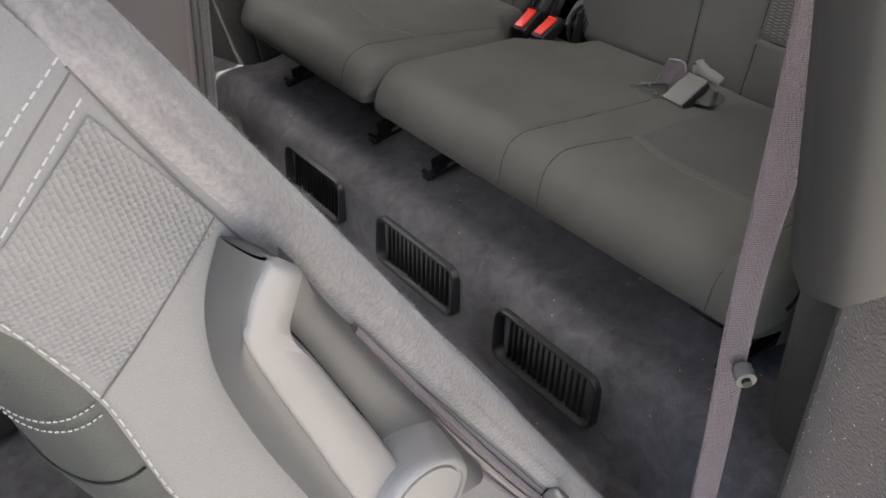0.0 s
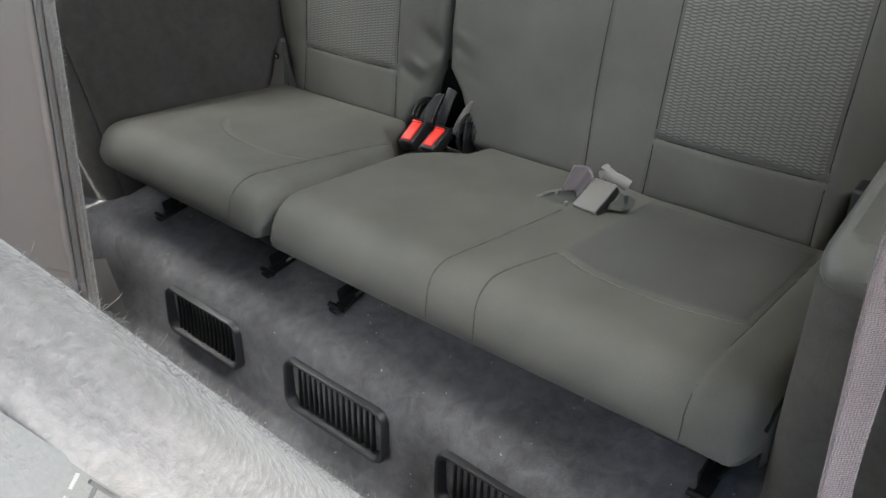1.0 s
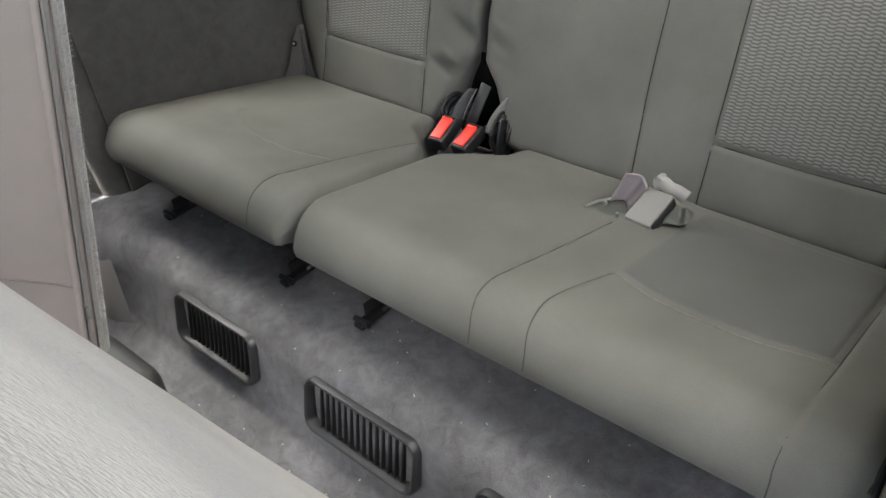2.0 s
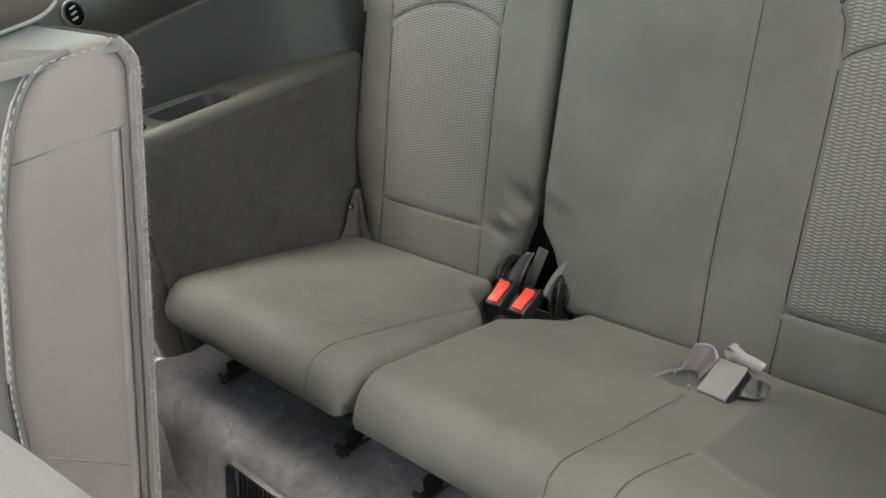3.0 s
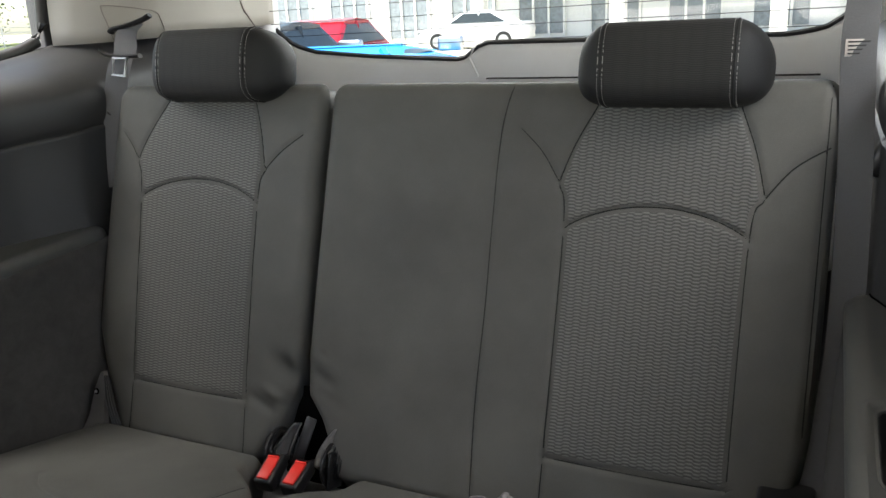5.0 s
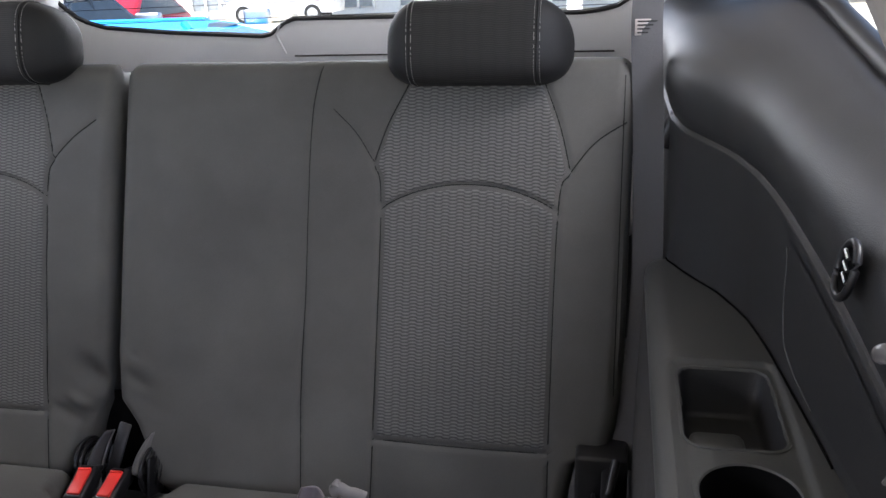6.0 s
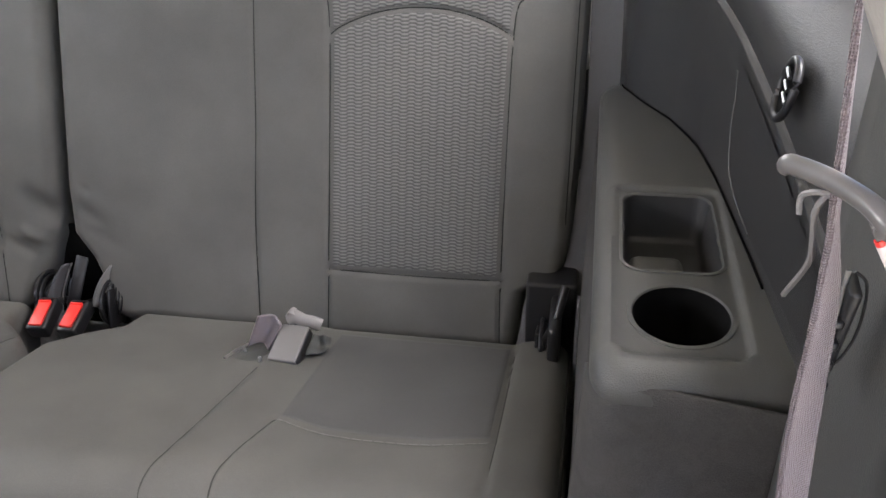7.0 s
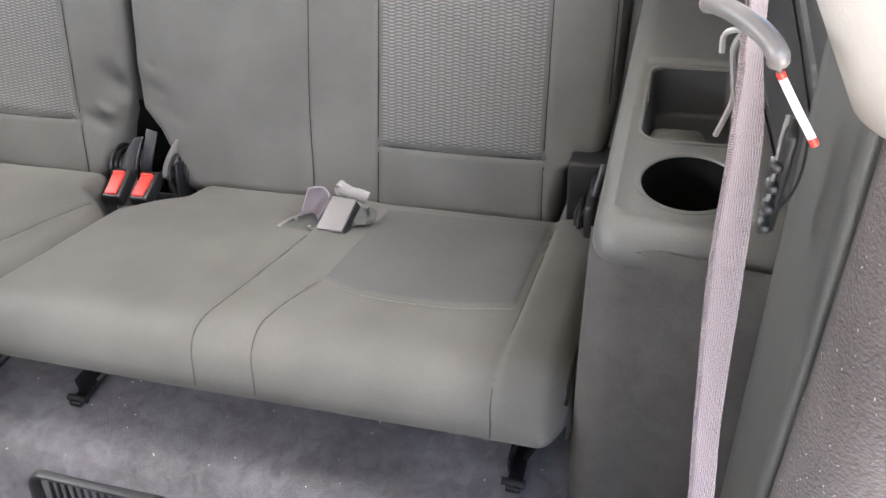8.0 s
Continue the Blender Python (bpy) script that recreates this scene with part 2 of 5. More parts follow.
def tube(path, r, n=6, closed=False, flat=1.0, wide=None):
    """A tube along a path; flat and wide make it an oval with its width along 'wide'."""
    path = [Vector(p) for p in path]
    pts, faces = [], []
    k = len(path)
    up = Vector((0.13, 0.31, 0.94))
    for i, p in enumerate(path):
        a = path[(i - 1) % k] if closed or i else p
        b = path[(i + 1) % k] if closed or i < k - 1 else p
        d = (b - a).normalized()
        if wide is None:
            side = d.cross(up)
            if side.length < 0.05:
                side = d.cross(Vector((1, 0, 0)))
        else:
            side = Vector(wide) - d * Vector(wide).dot(d)
        side.normalize()
        top = side.cross(d)
        for j in range(n):
            c = 2 * math.pi * j / n
            pts.append(p + side * (r * math.cos(c)) + top * (r * flat * math.sin(c)))
    rows = k if closed else k - 1
    for i in range(rows):
        for j in range(n):
            a, b = i * n + j, i * n + (j + 1) % n
            c, d = ((i + 1) % k) * n + (j + 1) % n, ((i + 1) % k) * n + j
            faces.append((a, d, c, b))
    if not closed:
        faces.append(tuple(range(n)))
        faces.append(tuple(reversed(range((k - 1) * n, k * n))))
    return pts, faces


def ribbon(path, width, wide, thick=0.0012):
    return tube(path, width / 2, 8, flat=thick / width, wide=wide)


def curve(points, n=12):
    """A smooth line through points (Catmull-Rom)."""
    p = [np.array(q, float) for q in points]
    p = [2 * p[0] - p[1]] + p + [2 * p[-1] - p[-2]]
    out = []
    for i in range(1, len(p) - 2):
        for s in np.linspace(0, 1, n, endpoint=False):
            a, b, c, d = p[i - 1 : i + 3]
            out.append(0.5 * (2 * b + (c - a) * s + (2 * a - 5 * b + 4 * c - d) * s * s + (3 * b - a - 3 * c + d) * s**3))
    out.append(p[-2])
    return np.array(out)


def line(y, table):
    """Straight interpolation in a table of (at, value), in rising order."""
    return float(np.interp(y, [a for a, _ in table], [b for _, b in table]))


def spaced(a, b, step, ra=0.0, rb=0.0, fine=7):
    """Places from a to b, closer together in the rounded ends."""
    ends_a = [a + ra * (1 - math.cos(k / fine * math.pi / 2)) for k in range(fine)] if ra else [a]
    ends_b = [b - rb * (1 - math.cos(k / fine * math.pi / 2)) for k in range(fine)][::-1] if rb else [b]
    lo, hi = a + ra, b - rb
    n = max(2, int(round((hi - lo) / step)))
    mid = list(np.linspace(lo, hi, n + 1))
    if not ra:
        mid = mid[1:]
    if not rb:
        mid = mid[:-1]
    return ends_a + mid + ends_b


class Pad:
    """An upholstered pad: a face F(x, v) -> (place, normal), rounded at its rim, with sewn grooves, and a back at depth T.
    rims: left, right, low, high as (width, drop)."""

    def __init__(self, face, xl, xr, v0, v1, rims, T, seams=(), step=0.005, groove=0.004, gw=0.0045, extra=None, wrinkle=0.0012, phase=0.0, tuck=0.0, closed=True):
        self.face, self.xl, self.xr, self.v0, self.v1, self.rims, self.T = face, xl, xr, v0, v1, rims, T
        self.seams, self.groove, self.gw, self.extra = [np.array(s, float) for s in seams], groove, gw, extra
        self.step, self.wrinkle, self.phase, self.tuck, self.closed = step, wrinkle, phase, tuck, closed

    def height(self, x, v, rounded=True):
        l, r, b, t = self.rims
        a, c = self.xl(v), self.xr(v)
        dl, dr = max(0, 1 - (x - a) / l[0]) if l[0] else 0, max(0, 1 - (c - x) / r[0]) if r[0] else 0
        db, dt = max(0, 1 - (v - self.v0) / b[0]) if b[0] else 0, max(0, 1 - (self.v1 - v) / t[0]) if t[0] else 0
        dx, dropx, wx = (dl, l[1], -l[0]) if dl >= dr else (dr, r[1], r[0])
        dv, dropv, wv = (db, b[1], -b[0]) if db >= dt else (dt, t[1], t[0])
        q = math.hypot(dx, dv)
        if q > 1:
            x, v = x - wx * dx * (1 - 1 / q), v - wv * dv * (1 - 1 / q)
            dx, dv, q = dx / q, dv / q, 1.0
        h = 0.0
        if q > 1e-6:
            drop = (dx * dx * dropx + dv * dv * dropv) / (q * q)
            h = -drop * (1 - math.sqrt(max(0, 1 - q * q)))
        inner = 1 - min(1, q)
        if self.extra:
            h += self.extra(x, v) * min(1, inner * 3 + 0.0)
        if self.wrinkle:
            h += self.wrinkle * inner * (noise.noise(Vector((x * 9 + self.phase, v * 7, self.phase))) + 0.5 * noise.noise(Vector((x * 23, v * 21 + self.phase, 3.1))))
        p = np.array((x, v))
        for s in self.seams:
            if not (s[:, 0].min() - 0.02 < x < s[:, 0].max() + 0.02 and s[:, 1].min() - 0.02 < v < s[:, 1].max() + 0.02):
                continue
            A, B = s[:-1], s[1:]
            d = B - A
            k = np.clip(((p - A) * d).sum(1) / (d * d).sum(1), 0, 1)
            dist = np.sqrt((((A + k[:, None] * d) - p) ** 2).sum(1).min())
            h -= self.groove * math.exp(-((dist / self.gw) ** 2)) * min(1, inner * 4 + 0.3)
        return x, v, h

    def at(self, x, v, lift=0.0):
        x, v, h = self.height(x, v)
        p, n = self.face(x, v)
        return Vector(p) + Vector(n) * (h + lift)

    def mesh(self):
        l, r, b, t = self.rims
        vs = spaced(self.v0, self.v1, self.step, b[0], t[0])
        width = self.xr((self.v0 + self.v1) / 2) - self.xl((self.v0 + self.v1) / 2)
        ss = spaced(0, 1, self.step / width, l[0] / width, r[0] / width)
        nu, nv = len(ss), len(vs)
        front, back = [], []
        for v in vs:
            a, c = self.xl(v), self.xr(v)
            for s in ss:
                x2, v2, h = self.height(a + (c - a) * s, v)
                p, n = self.face(x2, v2)
                p, n = Vector(p), Vector(n)
                front.append(p + n * h)
                back.append(p - n * (self.T(x2) if callable(self.T) else self.T) + Vector((0, self.tuck if v < self.v0 + 0.02 else 0, 0)))
        rim = [i for i in range(nu)] + [j * nu + nu - 1 for j in range(1, nv)] + [(nv - 1) * nu + i for i in range(nu - 2, -1, -1)] + [j * nu for j in range(nv - 2, 0, -1)]
        faces = []
        for j in range(nv - 1):
            for i in range(nu - 1):
                faces.append((j * nu + i, j * nu + i + 1, (j + 1) * nu + i + 1, (j + 1) * nu + i))
        k = len(rim)
        middle = [front[i] + (back[i] - front[i]) * 0.45 - (back[i] - front[i]).dot(Vector((0, 1, 0))) * Vector((0, 0.42, 0)) for i in rim]
        pts = front + middle + [back[i] for i in rim]
        for q in range(k):
            w = (q + 1) % k
            faces.append((len(front) + q, len(front) + w, len(front) + k + w, len(front) + k + q)[::-1])
        n0 = len(front)
        for q in range(k):
            w = (q + 1) % k
            faces.append((rim[w], rim[q], n0 + q, n0 + w))
        if self.closed:
            faces.append(tuple(n0 + k + q for q in range(k - 1, -1, -1)))
        return pts, faces

    def panel(self, left, right, v0, v1, lift=0.0012, step=0.006):
        """A sewn-in panel between two side lines and two (possibly curved) ends: v0(x), v1(x)."""
        us = np.linspace(0, 1, 40)
        vs = np.linspace(0, 1, 60)

        def f(u, w):
            vm = v0(0.5) + (v1(0.5) - v0(0.5)) * w
            for _ in range(3):
                x = left(vm) + (right(vm) - left(vm)) * u
                vm = v0(u) + (v1(u) - v0(u)) * w
            x = left(vm) + (right(vm) - left(vm)) * u
            edge = min(u, 1 - u, w, 1 - w)
            return self.at(x, vm, lift - 0.003 * max(0, 1 - edge / 0.02))

        return sheet(f, us, vs)

    def stitch(self, seam, r=0.0011, lift=0.0006):
        pts = [self.at(*p, lift) for p in seam]
        return tube(pts, r, 5)

    def dashes(self, seam, length=0.006, gap=0.003, r=0.0008, lift=0.0006):
        """Topstitching: short threads along a line."""
        pts = [self.at(*p, lift) for p in seam]
        geo, carry = [], 0.0
        run = [0.0]
        for a, b in zip(pts, pts[1:]):
            run.append(run[-1] + (b - a).length)
        at = lambda d: Vector([np.interp(d, run, [p[k] for p in pts]) for k in range(3)])
        d = 0.0
        while d + length < run[-1]:
            geo.append(tube([at(d), at(d + length / 2), at(d + length)], r, 4))
            d += length + gap
        return join(*geo)

# ---- structure ----
XC = 0.203  # middle of the vehicle across
WALL = [(-0.9, 0.83), (-0.6, 0.815), (-0.3, 0.792), (-0.12, 0.775), (-0.056, 0.767), (0.0, 0.757), (0.04, 0.746), (0.07, 0.735), (0.10, 0.720), (0.13, 0.704), (0.16, 0.690), (0.20, 0.680), (0.26, 0.675), (0.8, 0.67)]
WALL = [tuple(p) for p in curve(WALL, 6)]
RIDGE = [tuple(p) for p in curve([(-0.75, 0.40), (-0.6, 0.445), (-0.45, 0.487), (-0.274, 0.535), (-0.15, 0.563), (0.0, 0.590), (0.15, 0.610), (0.3, 0.623), (0.8, 0.64)], 10)]
SILL = [(-1.8, 0.62), (-0.6, 0.64), (-0.08, 0.71), (0.33, 0.783), (0.8, 0.80)]


def floor_z(y):
    return line(y, [(-0.62, -0.17), (-0.52, -0.168), (-0.485, -0.155), (-0.468, -0.11), (-0.455, -0.03), (-0.44, -0.012), (-0.415, -0.002), (-0.39, 0.0)])


FLOOR_Y = [-2.6, -1.6, -1.0, -0.8] + list(np.linspace(-0.72, -0.52, 9)) + list(np.linspace(-0.51, -0.38, 28)) + list(np.linspace(-0.36, 0.1, 20)) + [0.5, 1.0]
solo("floor", sheet(lambda x, y: Vector((x, y + 0.004 * noise.noise(Vector((x * 6, y * 2, 1))), floor_z(y) + 0.005 * noise.noise(Vector((x * 5, y * 6, 2))) + 0.002 * noise.noise(Vector((x * 19, y * 17, 2))))), np.linspace(-0.72, 1.12, 110), FLOOR_Y), CARPET, "stepped vehicle floor in worn charcoal carpet", "floor", "structure")
solo("roof", box(-0.72, 1.12, -2.7, 1.0, 1.16, 1.2), LINER, "pale cloth roof lining of the vehicle", "ceiling", "structure")


def side_strip(side, y0, y1, z0, z1, name, mat, label, x0=0.86, x1=0.9):
    a, b = sorted((XC + side * x0, XC + side * x1))
    return solo(name, box(a, b, y0, y1, z0, z1, 0.004), mat, label, "wall", "structure")


# outer walls with window openings
side_strip(-1, -2.7, 1.0, -0.5, 0.60, "wall_left_lower", SHELL, "painted lower side wall of the vehicle")
side_strip(-1, -0.93, -0.80, 0.60, 1.16, "wall_left_pillar_middle", BEIGE, "pale pillar between the side windows")
side_strip(-1, 0.29, 1.0, 0.60, 1.16, "wall_left_pillar_rear", SHELL, "painted rear corner of the vehicle")
side_strip(-1, -2.7, -1.95, 0.60, 1.16, "wall_left_pillar_front", BEIGE, "pale front pillar beside the windscreen")
side_strip(1, -0.66, 1.0, -0.5, 0.60, "wall_right_lower", SHELL, "painted lower side wall behind the open door")
side_strip(1, 0.29, 1.0, 0.60, 1.16, "wall_right_pillar_rear", SHELL, "painted rear corner of the vehicle")
side_strip(1, -2.7, -1.75, -0.5, 1.16, "wall_right_front", SHELL, "painted side of the vehicle ahead of the open door")
solo("wall_front", box(-0.72, 1.12, -2.72, -2.68, -0.5, 0.66), PLASTIC, "dark dashboard wall below the windscreen", "wall", "structure")


def quarter_window(side):
    name = "window_left" if side < 0 else "window_right"
    w = thing(name, (XC + side * 0.86, -0.25, 0.7), "tinted rear side window in a black rubber frame", "window", kind="structure")
    rim = [(-0.79, 0.64), (-0.6, 0.645), (-0.3, 0.682), (-0.08, 0.712), (0.1, 0.744), (0.22, 0.768), (0.262, 0.785), (0.285, 0.82), (0.285, 0.87), (0.25, 0.98), (0.2, 1.08), (0.15, 1.12), (-0.3, 1.14), (-0.77, 1.14), (-0.79, 1.1)]
    lean = lambda z: 0.86 - 0.12 * max(0, z - 0.75)
    pts = [(XC + side * lean(z), y, z) for y, z in rim]
    part("window_frame", tube(pts, 0.013, 8, closed=True), RUBBER, w, "black rubber window seal")
    pane = part("pane", ([Vector(p) for p in pts], [tuple(range(len(pts)))]), GLASS, w, smooth=False)
    pane.visible_shadow = False


def console(side):
    """Side trim beside the rear bench: carpeted body, armrest top with tray and cup hole, recessed wall and shoulder."""
    what = "charcoal plastic side trim with an armrest, open tray and cup hole"
    c = thing("side_trim_panel", (XC + side * 0.75, -0.2, 0.0), what, "trim panel", "rear side trims")
    wall = lambda y: line(y, WALL)

    # outer edge of the armrest, where the wall rises from it
    arm = lambda y: line(y, [(-0.30, 0.81), (-0.2, 0.80), (-0.1, 0.786), (-0.035, 0.770), (0.02, 0.753), (0.066, 0.735), (0.10, 0.714), (0.125, 0.700), (0.15, 0.688), (0.165, 0.680), (0.3, 0.678)])

    def step(d, soft):
        return 1 / (1 + math.exp(max(-40, min(40, d / soft))))

    def rect(o, y, o0, o1, y0, y1, r):
        """Distance to a rounded rectangle, below nought inside it."""
        ex, ey = max(o0 - o, o - o1) + r, max(y0 - y, y - y1) + r
        return (math.hypot(max(0, ex), max(0, ey)) if max(ex, ey) > 0 else max(ex, ey)) - r

    def wells(o, y):
        return -0.006 * step(rect(o, y, 0.671, 0.774, -0.372, -0.106, 0.012), 0.0008)

    TRAY = (0.677, 0.766, -0.254, -0.114, 0.018)
    CUP = -0.316
    face = lambda o, y: ((XC + side * o, y, 0.424 + 0.05 * (y + 0.05)), (0, -0.05, 1))
    top = Pad(face, lambda y: 0.651, lambda y: min(0.812, arm(y) + 0.006), -0.404, 0.19, ((0.024, 0.022), (0, 0), (0.034, 0.026), (0.03, 0.02)), 0.030, step=0.002, extra=wells, wrinkle=0, closed=False)
    pts, faces = top.mesh()
    keep = []
    for f in faces:
        m = sum((Vector(pts[i]) for i in f), Vector()) / len(f)
        o, y = side * (m.x - XC), m.y
        low = m.z < face(o, y)[0][2] - 0.02
        if not low and (math.hypot(o - 0.724, y - CUP) < 0.0438 or rect(o, y, *TRAY) < -0.001):
            continue
        keep.append(f)
    used = sorted({i for f in keep for i in f})
    at = {i: n for n, i in enumerate(used)}
    holder = part("armrest_top", ([pts[i] for i in used], [[at[i] for i in f] for f in keep]), PLASTICSOFT, c, "grey grained armrest with tray and cup hole")
    top_z = lambda y: 0.424 + 0.05 * (y + 0.05)

    def outline(grow, dz):
        o0, o1, y0, y1, r = TRAY
        o0, o1, y0, y1, r = o0 - grow, o1 + grow, y0 - grow, y1 + grow, max(0.004, r + grow)
        out = []
        for co, cy, a0 in ((o1 - r, y1 - r, 0), (o0 + r, y1 - r, 90), (o0 + r, y0 + r, 180), (o1 - r, y0 + r, 270)):
            for q in range(9):
                a = radians(a0 + 90 * q / 8)
                y = cy + r * math.sin(a)
                out.append((XC + side * (co + r * math.cos(a)), y, top_z(y) + dz))
        return out

    lathe = lambda rs: ([Vector(p) for q in rs for p in q], [(a * len(rs[0]) + i, a * len(rs[0]) + (i + 1) % len(rs[0]), (a + 1) * len(rs[0]) + (i + 1) % len(rs[0]), (a + 1) * len(rs[0]) + i)[::side] for a in range(len(rs) - 1) for i in range(len(rs[0]))])
    lip = [outline(g, dz) for g, dz in ((0.0035, -0.0075), (0.003, -0.0045), (0.0005, -0.0042), (-0.001, -0.006))]
    part("tray_rim", lathe(lip), PLASTICSOFT, holder)
    # tray interior: shade of the well painted as a darker plastic
    inside = [lip[-1]] + [outline(g, dz) for g, dz in ((-0.002, -0.012), (-0.005, -0.052), (-0.008, -0.057), (-0.011, -0.058))]
    geo = lathe(inside)
    n = len(inside[0])
    geo[1].append(tuple(range(len(geo[0]) - n, len(geo[0])))[::side])
    part("tray", geo, INSET, holder, "tray walls and floor darkened for their shade")
    rings = []
    for r, dz in ((0.0452, -0.0062), (0.0448, -0.0050), (0.0410, -0.0050), (0.0398, -0.0066), (0.0394, -0.012), (0.036, -0.092), (0.001, -0.093)):
        rings.append([(XC + side * (0.724 + r * math.cos(a)), CUP + r * math.sin(a), top_z(CUP + r * math.sin(a)) + dz) for a in np.linspace(0, 2 * math.pi, 49)[:-1]])
    part("cup_rim", lathe(rings[:4]), PLASTICSOFT, holder)
    # cup walls take a near-black colour for the shade inside
    part("cup_holder", lathe(rings[3:]), HOLLOW, holder, "round cup holder blackened for its shade")
    # raised front half of the tray
    part("tray_step", box(*sorted((XC + side * 0.684, XC + side * 0.736)), -0.246, -0.196, top_z(-0.2) - 0.056, top_z(-0.2) - 0.024, 0.010, 3), PLASTICSOFT, holder)

    part("armrest_gap", tube([(XC + side * (min(wall(y) + 0.003, arm(y)) - 0.001), y, top_z(y) + 0.001) for y in np.linspace(-0.28, 0.17, 60)], 0.0012, 6), HOLLOW, holder)

    def body(u, v):
        o = 0.6535 - 0.010 * v
        y = -0.354 + 0.612 * u
        z = (0.400 + 0.05 * (y + 0.05)) * (1 - v) - 0.01 * v
        return Vector((XC + side * (o - 0.004 * math.sin(v * math.pi)), y, z))

    ob = part("console_side", sheet(body, np.linspace(0, 1, 24), np.linspace(0, 1, 20)), CONSOLE, c, "carpeted charcoal console side")
    thicken(ob, 0.006)
    # rounded front of the console, down to the step
    def front(u, v):
        a = u * math.pi / 2
        r = 0.045
        if u <= 1:
            o, y = 0.6535 + r - r * math.cos(a), -0.396 - r * math.sin(a) + r
        else:
            o, y = 0.6535 + r + (u - 1) * 0.13, -0.396 - 0.03 * (u - 1)
        z = (0.374 + 0.018 * min(1, u) + 0.004 * max(0, u - 1)) * (1 - v) - 0.17 * v
        return Vector((XC + side * (o - 0.010 * v - 0.004 * math.sin(v * math.pi)), y, z))

    ob = part("console_front", sheet(front, list(np.linspace(0, 1, 9)) + list(np.linspace(1.05, 2.25, 9)), np.linspace(0, 1, 24)), CONSOLE, c, "carpeted charcoal console front")
    thicken(ob, 0.006)
    # wall above the armrest, ridge and shoulder up to the window
    ys = list(np.linspace(-0.62, -0.08, 36)) + list(np.linspace(-0.07, 0.2, 44)) + list(np.linspace(0.22, 0.8, 18))

    def upper(t, y):
        w, g, s = wall(y), line(y, RIDGE), line(y, SILL)
        r = s - g
        b = 1 / (1 + math.exp((y + 0.02) / 0.03))
        a0, z0 = min(w + 0.003, arm(y)), 0.420 + 0.05 * (y + 0.05)
        prof = [(a0, 0.15), (a0 + 0.001, z0), (a0 + 0.5 * (w + 0.003 - a0), z0 + 0.3 * (g - 0.03 - z0)), (w + 0.003 - 0.15 * (w - a0), z0 + 0.65 * (g - 0.03 - z0)), (w + 0.003, g - 0.03), (w + 0.002, g - 0.008), (w + 0.0015, g - 0.002), (w + 0.002, g), (w + 0.005, g + 0.002), (w + 0.007, g + 0.004), (w + 0.005, g + 0.009), (w - 0.001, g + 0.14 * r), (w - 0.006 - 0.005 * b, g + 0.32 * r), (w - 0.006 - 0.010 * b, g + 0.5 * r), (w + 0.006 - 0.014 * b, g + 0.66 * r), (w + 0.35 * (0.84 - w), g + 0.84 * r), (w + 0.75 * (0.84 - w), s - 0.014), (0.836, s - 0.006), (0.852, s - 0.005)]
        k = len(prof) - 1
        soft = 0.05 * min(1, max(0, t * k - 9.5) / 3) * min(1, (1 - t) * 8)
        tt = [t + soft * q for q in np.linspace(-1, 1, 9)] if soft else [t]
        o, z = (float(np.mean(np.interp([q * k for q in tt], range(k + 1), [p[i] for p in prof]))) for i in range(2))
        return Vector((XC + side * o, y, z))

    ob = part("wall_panel", sheet(upper, np.linspace(0, 1, 129), ys), PLASTIC, c)
    thicken(ob, 0.005)
    # crease of the recessed pocket
    pk = curve([(-0.108, 0.548), (-0.112, 0.53), (-0.115, 0.49), (-0.13, 0.455), (-0.165, 0.44), (-0.22, 0.432)])
    part("pocket_crease", tube([(XC + side * (wall(y) + 0.002), y, z) for y, z in pk], 0.0022, 6), PLASTICSOFT, c)
    def pocket(u, v):
        y = -0.52 + 0.412 * u
        lo = line(y, [(-0.52, 0.432), (-0.22, 0.432), (-0.165, 0.44), (-0.13, 0.455), (-0.115, 0.49), (-0.112, 0.53), (-0.108, 0.57)])
        hi = max(lo + 0.001, line(y, RIDGE) - 0.012)
        return Vector((XC + side * (wall(y) + 0.0005), y, lo + (hi - lo) * v))

    part("pocket_panel", sheet(pocket, list(np.linspace(0, 0.9, 30)) + list(np.linspace(0.91, 1, 14)), np.linspace(0, 1, 8)), INSET, c, "dark inset panel")
    # oval cap of the shoulder
    y0, z0 = -0.318, 0.602
    o0 = 0.775
    ring = [(XC + side * (o0 - 0.003 + 0.004 * math.sin(a)), y0 + 0.018 * math.cos(a), z0 + 0.0205 * math.sin(a)) for a in np.linspace(0, 2 * math.pi, 25)[:-1]]
    cap = part("trim_cap", tube(ring, 0.0032, 8, closed=True), BLACK, c, "round black socket cap")
    part("cap_centre", ([Vector((XC + side * o0, y0, z0))] + [Vector(p) for p in ring], [(0, 1 + i, 1 + (i + 1) % 24) for i in range(24)]), HOLLOW, cap)
    for dz in (-0.008, 0.001, 0.010):
        part("contact", tube([(XC + side * (o0 - 0.004), y0 - 0.006, z0 + dz), (XC + side * (o0 - 0.004), y0 + 0.004, z0 + dz + 0.004)], 0.0016, 6), METAL, cap)


for s in (-1, 1):
    quarter_window(s)
    console(s)


